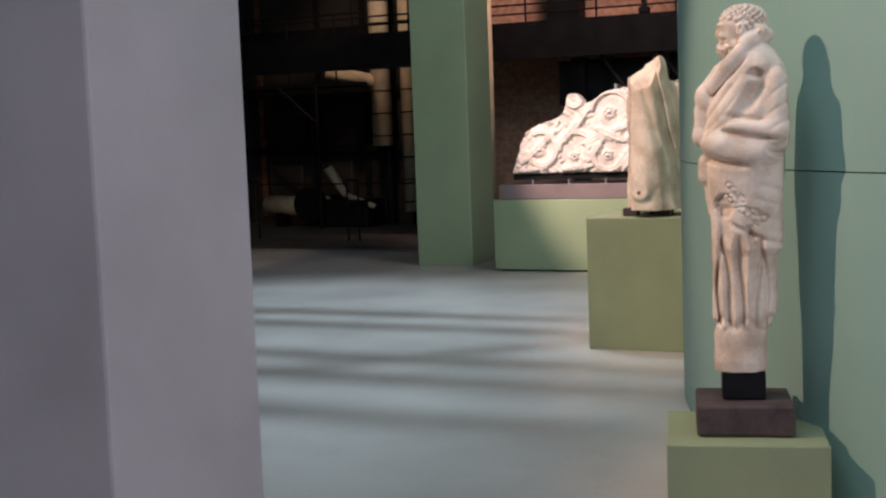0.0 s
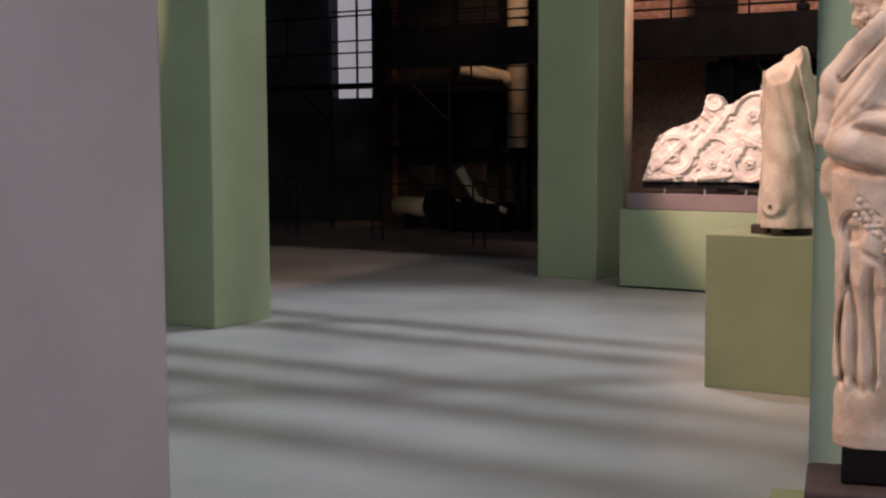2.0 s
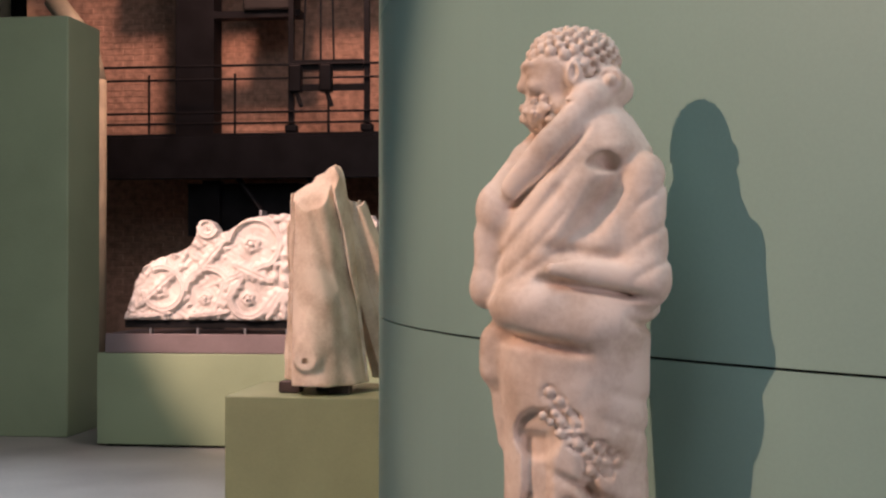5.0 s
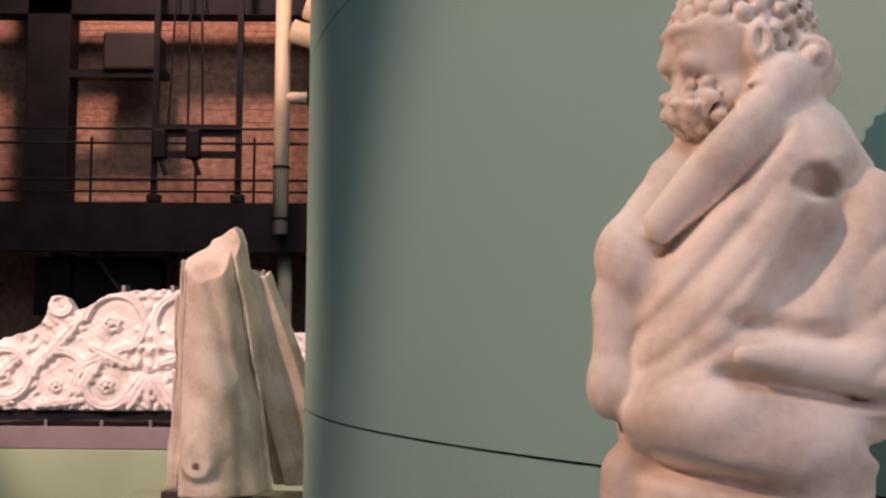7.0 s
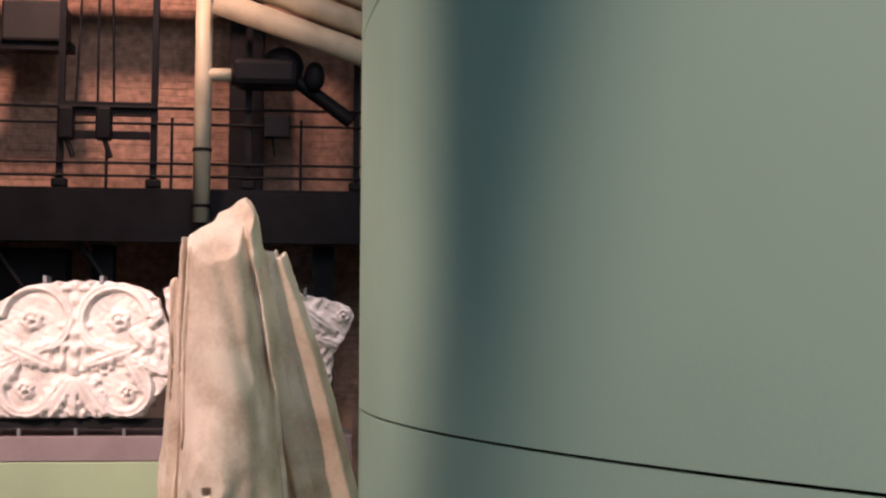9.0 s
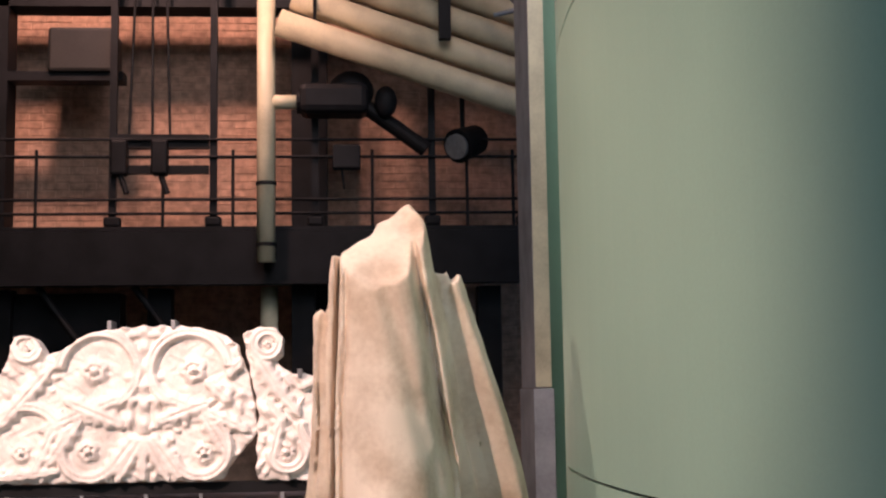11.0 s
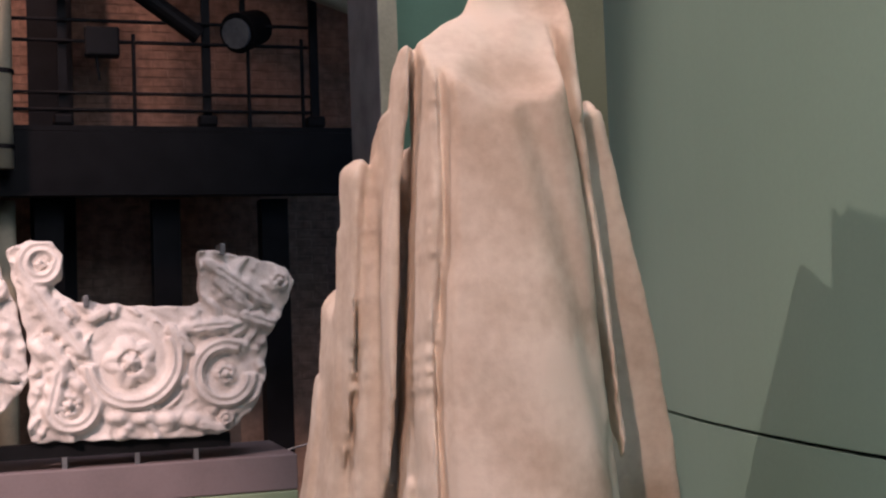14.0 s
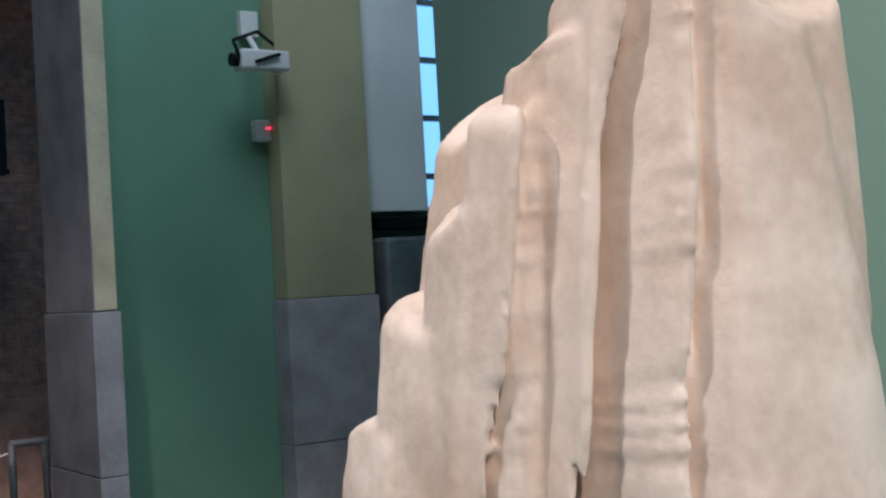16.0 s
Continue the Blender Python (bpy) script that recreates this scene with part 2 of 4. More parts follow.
def bearded(X, Y, Z):
    # faces -x; z from 0 (foot of the shaft) to 1.47; shallow from side to side
    T, Y = Y, Y / 0.66
    zz = [0, 0.04, 0.17, 0.2, 0.3, 0.47, 0.5, 0.7, 0.87, 0.9, 1.03, 1.15, 1.22, 1.28, 1.33]
    back = np.interp(Z, zz, [0.095, 0.1, 0.1, 0.13, 0.14, 0.145, 0.168, 0.165, 0.175, 0.19, 0.196, 0.19, 0.175, 0.14, 0.09])
    front = np.interp(Z, zz, [0.105, 0.11, 0.11, 0.11, 0.112, 0.112, 0.112, 0.115, 0.135, 0.14, 0.125, 0.09, 0.05, 0.02, 0.0])
    side = np.interp(Z, zz, [0.1, 0.11, 0.11, 0.12, 0.125, 0.135, 0.155, 0.168, 0.185, 0.19, 0.195, 0.19, 0.17, 0.13, 0.07])
    cx, rx = (back - front) / 2, (back + front) / 2
    k = (np.abs((X - cx) / rx) ** 2.3 + np.abs(Y / side) ** 2.3) ** (1 / 2.3)
    F = np.maximum((k - 1) * np.minimum(rx, side * 0.7), np.maximum(-Z, Z - 1.34))
    near = 1 / (1 + np.exp((Y - 0.02) / 0.02))
    # long folds of the shaft below the cloak, ending above a plain block
    low = np.clip((0.56 - Z) / 0.06, 0, 1) * np.clip((Z - 0.17) / 0.03, 0, 1)
    for x0, sl, dep, wd in ((-0.085, 0.02, 0.02, 0.008), (-0.045, -0.1, 0.03, 0.013), (0.005, -0.02, 0.032, 0.012), (0.065, 0.05, 0.02, 0.011), (0.1, -0.03, 0.012, 0.008)):
        F = groove(F, X - x0 - sl * (Z - 0.3) + 0.008 * np.sin(17 * Z + 50 * x0), dep * low * near, wd)
    for x0, sl, dep, wd in ((-0.065, -0.04, 0.012, 0.012), (0.028, 0.06, 0.016, 0.012), (-0.02, -0.06, 0.008, 0.01)):
        F = F - dep * low * near * np.exp(-((X - x0 - sl * (Z - 0.3)) / wd) ** 2)
    # ragged lower ends of the folds
    F = F + 0.012 * near * np.exp(-((Z - 0.2 - 0.02 * np.sin(70 * X)) / 0.018) ** 2)
    # pouch of cloth over the belly
    F = join(F, ell(X, Y, Z, (-0.055, -0.09, 0.915), (0.092, 0.115, 0.062)), ell(X, Y, Z, (0.04, -0.12, 0.885), (0.12, 0.09, 0.06)), k=0.02)
    # forearm in its sling, from the elbow forward
    F = join(F, cap(X, Y, Z, (0.145, -0.16, 0.965), (-0.03, -0.2, 0.985), 0.05, 0.016), cap(X, Y, Z, (0.145, -0.15, 0.96), (0.14, -0.13, 1.16), 0.05, 0.05), k=0.016)
    F = groove(F, Z - 0.955 + 0.15 * X, 0.02 * near * np.clip((0.18 - X) / 0.05, 0, 1) * np.clip((X + 0.07) / 0.04, 0, 1), 0.009)
    F = groove(F, Z - 1.0 + 0.16 * X - 0.02, 0.014 * near * np.clip((0.12 - X) / 0.04, 0, 1) * np.clip((X + 0.06) / 0.04, 0, 1), 0.012)
    # under edge of the pouch
    F = groove(F, Z - 0.85 + 0.18 * (X + 0.08), 0.03 * near * np.clip((0.05 - X) / 0.06, 0, 1), 0.012)
    F = groove(F, Z - 0.895 - 0.02 * np.sin(30 * X), 0.014 * near * np.clip((X - 0.1) / 0.04, 0, 1), 0.01)
    # hollow between arm and chest, with the broken edge
    F = groove(F, X - 0.075 - 0.55 * (Z - 1.12), 0.034 * near * np.exp(-((Z - 1.11) / 0.075) ** 2), 0.026)
    F = groove(F, X - 0.02 - 0.6 * (Z - 1.07), 0.013 * near * np.exp(-((Z - 1.07) / 0.07) ** 2), 0.02)
    F = np.maximum(F, -(ell(X, Y, Z, (0.078, -0.19, 1.182), (0.034, 0.06, 0.017)) + 0.013 * lumps(X, Y, Z, 75)))
    # creases over chest, sleeve and skirt
    for off, sl, dep, wd in ((1.22, 1.1, 0.005, 0.012), (1.15, 1.05, 0.007, 0.014), (1.1, 1.0, 0.003, 0.008), (1.05, 0.85, 0.004, 0.009)):
        F = groove(F, Z - off - sl * X + 0.012 * np.sin(18 * X + 20 * off), dep * near * np.clip((0.03 - X) / 0.05, 0, 1), wd)
    for off, sl, dep in ((1.0, 0.9, 0.006), (0.94, 0.8, 0.005), (1.06, 1.1, 0.006)):
        F = groove(F, Z - off - sl * (X - 0.1) + 0.008 * np.sin(40 * X), dep * near * np.clip((X - 0.11) / 0.03, 0, 1), 0.009)
    for off, dep in ((0.78, 0.004), (0.72, 0.005), (0.66, 0.003), (0.57, 0.006)):
        F = groove(F, Z - off + 0.55 * (X - 0.05) + 0.01 * np.sin(25 * X), dep * near * np.clip((X - 0.04) / 0.05, 0, 1), 0.012)
    # arched opening in front, hem fringed with curls
    r = np.hypot((X + 0.055) / 0.8, Z - 0.67)
    F = F + near * 0.016 * np.clip((0.055 - r) / 0.012, 0, 1)
    F = F + near * 0.016 * np.clip((0.028 - np.abs(X + 0.055)) / 0.012, 0, 1) * np.clip((0.68 - Z) / 0.02, 0, 1) * np.clip((Z - 0.5) / 0.05, 0, 1)
    F = groove(F, X - 0.035 - 0.25 * (0.6 - Z), 0.03 * near * np.exp(-((Z - 0.55) / 0.05) ** 2), 0.012)
    F = groove(F, Z - 0.56 + 0.5 * (X - 0.05), 0.02 * near * np.exp(-((X - 0.03) / 0.05) ** 2), 0.01)
    # far arm: wrist and hand at the chest, cloth hanging in lumps below
    F = join(F, cap(X, Y, Z, (0.02, 0.12, 1.18), (-0.1, 0.03, 1.12), 0.055, 0.045), ell(X, Y, Z, (-0.128, -0.01, 1.1), (0.044, 0.06, 0.058)), k=0.02)
    F = join(F, cap(X, Y, Z, (-0.145, -0.01, 1.05), (-0.15, -0.02, 0.965), 0.03, 0.024), ell(X, Y, Z, (-0.152, -0.02, 0.945), (0.03, 0.04, 0.04)), k=0.012)
    F = join(F, cap(X, Y, Z, (-0.12, 0.0, 0.84), (-0.13, 0.0, 0.79), 0.045, 0.036), cap(X, Y, Z, (-0.118, 0.01, 0.77), (-0.11, 0.01, 0.65), 0.026, 0.016), k=0.015)
    # rolled collar from the nape over the shoulder down to the hand
    F = join(F, cap(X, Y, Z, (0.105, -0.04, 1.335), (0.05, -0.1, 1.315), 0.034), cap(X, Y, Z, (0.05, -0.1, 1.315), (-0.03, -0.13, 1.225), 0.034), cap(X, Y, Z, (-0.03, -0.13, 1.225), (-0.1, -0.08, 1.14), 0.032, 0.024), k=0.008)
    F = join(F, cap(X, Y, Z, (0.0, 0.08, 1.27), (-0.07, 0.0, 1.2), 0.03), cap(X, Y, Z, (-0.07, 0.0, 1.2), (-0.125, -0.02, 1.13), 0.03), k=0.008)
    F = groove(F, Z - 1.225 - 1.0 * (X + 0.03) - 0.045, 0.01 * (Y < -0.06) * np.clip((0.05 - X) / 0.03, 0, 1) * (Z < 1.31), 0.006)
    F = groove(F, Z - 1.225 - 1.05 * (X + 0.03) + 0.05, 0.016 * (Y < -0.05) * np.clip((0.05 - X) / 0.03, 0, 1) * (Z < 1.3) * (Z > 1.1), 0.008)
    F = 0.8 * F
    Y = T
    # neck, skull and face
    H = join(cap(X, Y, Z, (0.05, 0, 1.24), (0.03, 0, 1.34), 0.055), ell(X, Y, Z, (0.022, 0, 1.392), (0.092, 0.07, 0.07)), k=0.02)
    H = join(H, ell(X, Y, Z, (-0.028, 0, 1.352), (0.045, 0.054, 0.062)), k=0.015)
    H = join(H, cap(X, Y, Z, (-0.068, 0, 1.374), (-0.077, 0, 1.343), 0.009, 0.012), ell(X, Y, Z, (-0.066, 0, 1.383), (0.014, 0.042, 0.01)), k=0.008)
    for s in (-1, 1):
        H = np.maximum(H, -ell(X, Y, Z, (-0.076, s * 0.026, 1.366), (0.018, 0.016, 0.009)))
        H = join(H, ell(X, Y, Z, (-0.06, s * 0.025, 1.365), (0.011, 0.013, 0.008)), ell(X, Y, Z, (-0.055, s * 0.033, 1.34), (0.018, 0.016, 0.015)), k=0.006)
        ear = np.maximum(ell(X, Y, Z, (0.018, s * 0.068, 1.362), (0.017, 0.014, 0.027)), -ell(X, Y, Z, (0.015, s * 0.08, 1.363), (0.008, 0.011, 0.017)))
        H = join(H, ear, k=0.004)
    H = join(H, ell(X, Y, Z, (-0.045, 0, 1.29), (0.036, 0.048, 0.038)), ell(X, Y, Z, (-0.01, 0, 1.3), (0.04, 0.056, 0.03)), k=0.012)
    H = np.maximum(H, -ell(X, Y, Z, (-0.086, 0, 1.318), (0.016, 0.02, 0.004)))
    # curls of beard, moustache and hair
    for i in range(80):
        z = 1 - 2 * (i + 0.5) / 80
        q = math.sqrt(1 - z * z)
        a = 2.39996 * i
        p = (-0.034 + 0.041 * q * math.cos(a) + 0.004 * math.sin(5 * i), 0.047 * q * math.sin(a) + 0.004 * math.sin(9 * i), 1.292 + 0.034 * z + 0.005 * math.sin(13 * i))
        if p[0] < 0.005 and not (p[0] < -0.06 and abs(p[1]) < 0.02 and 1.31 < p[2] < 1.326):
            curl(H, X, Y, Z, p, 0.0088 + 0.002 * math.sin(3 * i), 0.32)
    for i in range(190):
        z = 1 - 2 * (i + 0.5) / 190
        q = math.sqrt(1 - z * z)
        a = 2.39996 * i
        p = (0.024 + 0.086 * q * math.cos(a), 0.066 * q * math.sin(a), 1.392 + 0.064 * z)
        if (p[2] > 1.398 or p[0] > 0.03) and p[2] > 1.335 and not (p[0] < 0.035 and p[2] < 1.39):
            curl(H, X, Y, Z, p, 0.0115, 0.45)
    # roll of hair on the nape, scrolled at its ends
    H = join(H, cap(X, Y, Z, (0.088, -0.052, 1.348), (0.095, 0.05, 1.348), 0.03), k=0.008)
    for s in (-1, 1):
        d = np.hypot(X - 0.085, Z - 1.348)
        H = H + 0.01 * np.exp(-((d - 0.014) / 0.005) ** 2) * (s * Y > 0.05)
    F = join(F, 0.85 * H, k=0.006)
    # curls along the hem
    for i in range(34):
        u, v = (i % 12) / 11, i // 12
        p = (-0.035 + 0.12 * u + 0.012 * math.sin(7 * i), -0.103 + 0.015 * u * u, 0.745 - 0.125 * u - 0.022 * v + 0.008 * math.cos(5 * i))
        curl(F, X, Y, Z, p, 0.0098 + 0.002 * math.sin(3 * i), 0.4)
    return F + 0.002 * lumps(X, Y, Z, 28) + 0.001 * lumps(X, Y, Z, 90, 2.0)


def slab(X, Y, Z, x, y, hw, hd, top, lean, yaw, r=0.008, back=0.0):
    y = y + back * (top - Z)
    xs = X - x + lean * (Z - 0.5) + 0.008 * np.sin(7 * Z + 30 * x)
    ca, sa = math.cos(radians(yaw)), math.sin(radians(yaw))
    u, v = xs * ca + (Y - y) * sa, -xs * sa + (Y - y) * ca
    grow = 1 + 0.35 * (0.6 - Z)
    qx, qy, qz = np.abs(u) - hw * grow + r, np.abs(v) - hd * grow + r, Z - top + r + 0.5 * np.clip(-u, -0.1, 0.1) + 0.012 * np.sin(60 * X + 40 * Y)
    return np.sqrt(np.maximum(qx, 0) ** 2 + np.maximum(qy, 0) ** 2 + np.maximum(qz, 0) ** 2) + np.minimum(np.maximum(np.maximum(qx, qy), qz), 0) - r


def drapery(X, Y, Z):
    # local: viewer side is -y; z from 0 to 1.03
    F = cap(X, Y, Z, (0.03, -0.07, 0.0), (-0.005, -0.03, 1.0), 0.125, 0.115)
    F = join(F, cap(X, Y, Z, (0.08, 0.06, 0.0), (0.03, 0.03, 1.05), 0.15, 0.09), k=0.04)
    # sheet of folds on the one side
    for x, y, hw, hd, top, lean, yaw in ((0.11, 0.07, 0.03, 0.05, 0.86, 0.14, 20), (0.178, 0.12, 0.036, 0.05, 0.85, 0.25, -8), (0.1, 0.13, 0.07, 0.06, 0.85, 0.16, 5)):
        F = join(F, slab(X, Y, Z, x + lean * 0.3, y, hw, hd, top, lean, yaw, back=0.34), k=0.008)
    # folds stepping down on the other side
    for x, y, hw, hd, top, lean, yaw in ((-0.085, -0.06, 0.016, 0.05, 0.96, 0.02, 10), (-0.11, -0.02, 0.014, 0.05, 0.88, 0.03, -6), (-0.128, 0.02, 0.012, 0.06, 0.83, 0.05, 8), (-0.15, 0.04, 0.03, 0.035, 0.775, 0.04, 14), (-0.165, 0.11, 0.026, 0.045, 0.7, 0.05, -6), (-0.175, 0.18, 0.026, 0.05, 0.61, 0.06, 8), (-0.185, 0.25, 0.024, 0.05, 0.5, 0.07, 0), (-0.05, 0.15, 0.09, 0.09, 0.82, 0.05, 0)):
        F = join(F, slab(X, Y, Z, x, y, hw, hd, top, -lean, yaw, back=0.12), k=0.004)
    w = 0.006 * lumps(X, Y, Z, 16)
    for x0, sl, dep, wd in ((-0.115, 0.06, 0.026, 0.008), (-0.165, 0.08, 0.014, 0.006), (-0.08, 0.03, 0.02, 0.006), (0.15, -0.14, 0.03, 0.012), (0.2, -0.15, 0.03, 0.01)):
        F = groove(F, X + w - x0 - sl * (Z - 0.5), dep * (Y < 0.1), wd)
    F = groove(F, X - 0.13 + 0.25 * (Z - 0.4) + w, 0.012 * (Y < 0.05), 0.02)
    F = F + 0.002 * np.sin(110 * X + 6 * Z + 4 * np.sin(5 * Z)) * np.clip((-0.13 - X) / 0.04, 0, 1)
    # chewed ridges
    for x0 in (-0.1, -0.155):
        F = F + 0.002 * np.sin(170 * Z + 5 * np.sin(37 * Z) + 50 * x0 + 30 * Y) * np.exp(-(((X - x0 + 0.06 * (Z - 0.5) * -1) / 0.012) ** 2))
    # broken top: a slanting, rough face
    rough = 0.009 * lumps(X, Y, Z, 40) + 0.014 * lumps(X, Y, Z, 19, 1.0) + 0.006 * lumps(X, Y, Z, 75, 2.0)
    F = np.maximum(F, (Z - 0.995 - 1.25 * Y - 0.1 * X) * 0.6 + rough)
    F = np.maximum(F, (Z - 1.04 + 1.0 * np.clip(0.05 - X, 0, 1) + 1.5 * np.clip(X - 0.07, 0, 1)) * 0.7 + rough)
    # dents and old chisel flats over the drum
    F = F + 0.003 * np.clip(lumps(X, Y, Z, 13, 4.0), 0, 1) ** 2 * (Y < 0) + 0.001 * np.exp(-((Z - 0.52 - 0.6 * X - 0.02 * np.sin(40 * X)) / 0.012) ** 2) * (Y < 0)
    # chip under the break
    F = np.maximum(F, -(ell(X, Y, Z, (0.0, -0.195, 0.72), (0.04, 0.03, 0.016)) + 0.006 * lumps(X, Y, Z, 70)))
    # stub with a dowel hole
    stub = np.maximum(cap(X, Y, Z, (0.02, -0.16, 0.13), (0.02, -0.09, 0.5), 0.075, 0.06), -(Y + 0.215))
    F = join(F, stub, k=0.02)
    F = np.maximum(F, -np.maximum(np.maximum(np.abs(X - 0.02) - 0.014, np.abs(Z - 0.12) - 0.012), Y + 0.18))
    F = np.maximum(F, -(Z - 0.0 + 0.0 * Y))
    return F + 0.002 * lumps(X, Y, Z, 32) + 0.0012 * lumps(X, Y, Z, 85, 3.0)


def poly_sdf(X, Z, pts):
    d = np.full(X.shape, 1e9)
    s = np.ones(X.shape)
    n = len(pts)
    for i in range(n):
        (ax, az), (bx, bz) = pts[i], pts[i - 1]
        ex, ez, wx, wz = bx - ax, bz - az, X - ax, Z - az
        t = np.clip((wx * ex + wz * ez) / (ex * ex + ez * ez), 0, 1)
        d = np.minimum(d, (wx - ex * t) ** 2 + (wz - ez * t) ** 2)
        c1, c2, c3 = Z >= az, Z < bz, ex * wz > ez * wx
        flip = (c1 & c2 & c3) | (~c1 & ~c2 & ~c3)
        s = np.where(flip, -s, s)
    return s * np.sqrt(d)


def relief(outline, scrolls, rosettes, leaves, bands):
    def field(X, Y, Z):
        P = X[:, 0, :], Z[:, 0, :]
        x, z = P
        lob = np.sin(31 * x + 3 * np.sin(19 * z)) * np.sin(33 * z + 3 * np.sin(21 * x + 1))
        h = 0.03 * np.clip(lob, 0, 1) ** 0.7 + 0.006 * np.sin(70 * x + 4 * np.sin(40 * z))
        for cx, cz, R, hand, a0, a1 in scrolls:
            h = np.where(np.hypot(x - cx, z - cz) < 0.8 * R, np.minimum(h, 0.006), h)
        for cx, cz, R, hand, a0, a1 in scrolls:
            r = np.hypot(x - cx, z - cz)
            a = np.arctan2(z - cz, hand * (x - cx))
            w = (r - R * (0.82 + 0.08 * a / math.pi)) / 0.03
            arc = (np.degrees(a) > a0) & (np.degrees(a) < a1)
            h = np.maximum(h, arc * (0.055 * np.exp(-w ** 4) - 0.02 * np.exp(-(w * 2.4) ** 2)))
            w2 = (r - R * (0.5 + 0.05 * a)) / 0.02
            h = np.maximum(h, 0.014 * np.exp(-w2 ** 2) * (r < R) * np.clip(np.sin(a * hand + 0.6), 0, 1))
        for cx, cz, R in rosettes:
            r = np.hypot(x - cx, z - cz)
            a = np.arctan2(z - cz, x - cx)
            pet = R * (0.72 + 0.28 * np.abs(np.sin(2.5 * a)))
            h = np.maximum(h, np.where(r < pet, 0.055 * np.sqrt(np.clip(1 - (r / pet) ** 2, 0, 1)) * (0.6 + 0.4 * np.abs(np.cos(2.5 * a))), 0))
            h = np.maximum(h, 0.075 * np.exp(-(r / (0.25 * R)) ** 2))
            h = np.where(np.abs(r - 0.36 * R) < 0.008, h - 0.02, h)
        for ax, az, bx, bz, w in leaves:
            ex, ez = bx - ax, bz - az
            L = math.hypot(ex, ez)
            t = np.clip(((x - ax) * ex + (z - az) * ez) / L ** 2, 0, 1)
            d = np.hypot(x - ax - t * ex, z - az - t * ez)
            ww = w * np.sqrt(np.clip(t * (1.02 - t) * 4, 0.02, 1)) * (0.82 + 0.18 * np.sin(t * L * 95))
            h = np.maximum(h, np.where(d < ww, 0.05 * np.sqrt(np.clip(1 - (d / ww) ** 2, 0, 1)) - 0.015 * np.exp(-(d / 0.007) ** 2), 0))
        for ax, az, bx, bz, w in bands:
            ex, ez = bx - ax, bz - az
            t = np.clip(((x - ax) * ex + (z - az) * ez) / (ex * ex + ez * ez), 0, 1)
            d = np.hypot(x - ax - t * ex, z - az - t * ez)
            h = np.maximum(h, 0.045 * np.exp(-(d / w) ** 4) * (0.75 + 0.25 * np.sin(t * math.hypot(ex, ez) * 60)))
        p = poly_sdf(x, z, outline) + 0.006 * np.sin(60 * x) * np.sin(55 * z)
        p, h = p[:, None, :], h[:, None, :]
        return np.maximum(p, np.maximum(-(Y + h) * 0.6, Y - 0.1))
    return field


# ---- structure ----
plain("floor", box(-14, -7.5, -0.3, 7.5, 12.35, 0.0), M_FLOOR, "smooth pale grey-green resin floor of the gallery", "floor", "structure")
plain("hall_floor", box(-14, 12.354, -0.32, 7.5, 18.6, -0.04), M_DARKFLOOR, "dark worn concrete floor round the machines", "floor", "structure")
plain("trim", box(-14, 12.26, 0.002, -3.7, 12.35, 0.022, 0.004), M_STEEL, "thin metal edging strip along the gallery floor", "trim", "structure")
plain("ceiling", box(-14, -7.5, 8.0, 7.5, 18.6, 8.3), M_SHUT, "dark roof of the machine hall", "ceiling", "structure")
plain("wall_south", box(-14, -7.8, 0, 7.5, -7.5, 8), M_SHUT, "plain dark hall wall", "wall", "structure")
plain("wall_west", box(-14.3, -7.8, -0.3, -14, 18.6, 8), M_SHUT, "dark blue-black side wall of the hall", "wall", "structure")
plain("wall_east", box(7.5, -7.8, -0.3, 7.8, 18.6, 8), M_SHUT, "plain dark hall wall", "wall", "structure")
# north wall in two depths: brick on the one side, boiler house on the other
north = thing("wall_north", "dark end wall of the boiler house", "wall", kind="structure")
part("wall", box(-14, 18.3, -0.3, -13.05, 18.6, 8), M_SHUT, north)
part("wall", box(-12.07, 18.3, -0.3, 7.5, 18.6, 8), M_SHUT, north)
part("wall", box(-13.05, 18.3, -0.3, -12.07, 18.6, 2.2), M_SHUT, north)
part("wall", box(-13.05, 18.3, 4.3, -12.07, 18.6, 8), M_SHUT, north)
plain("backdrop", box(-13.6, 18.9, 1.8, -11.2, 18.95, 4.7), M_SKY, "pale daylight outside the hall window", "backdrop", "structure")

brickwall = thing("wall_brick", "warm red brick wall behind the catwalk", "wall", kind="structure")
part("mortar_wall", box(-6.6, 15.26, -0.1, 2.2, 15.6, 8), M_MORTAR, brickwall)


# ---- round exhibition wall, clad in bent panels ----
def ring(r0, r1, z0, z1, a0, a1, seg):
    bm = bmesh.new()
    loops = []
    for i in range(seg + 1):
        a = radians(a0 + (a1 - a0) * i / seg)
        c, s = math.cos(a), math.sin(a)
        loops.append([bm.verts.new((r * c, r * s, z)) for r, z in ((r1, z0), (r1, z1), (r0, z1), (r0, z0))])
    for p, q in zip(loops, loops[1:]):
        for k in range(4):
            bm.faces.new((p[k], q[k], q[(k + 1) % 4], p[(k + 1) % 4]))
    bm.faces.new(loops[0])
    bm.faces.new(loops[-1][::-1])
    bmesh.ops.recalc_face_normals(bm, faces=bm.faces)
    return bm


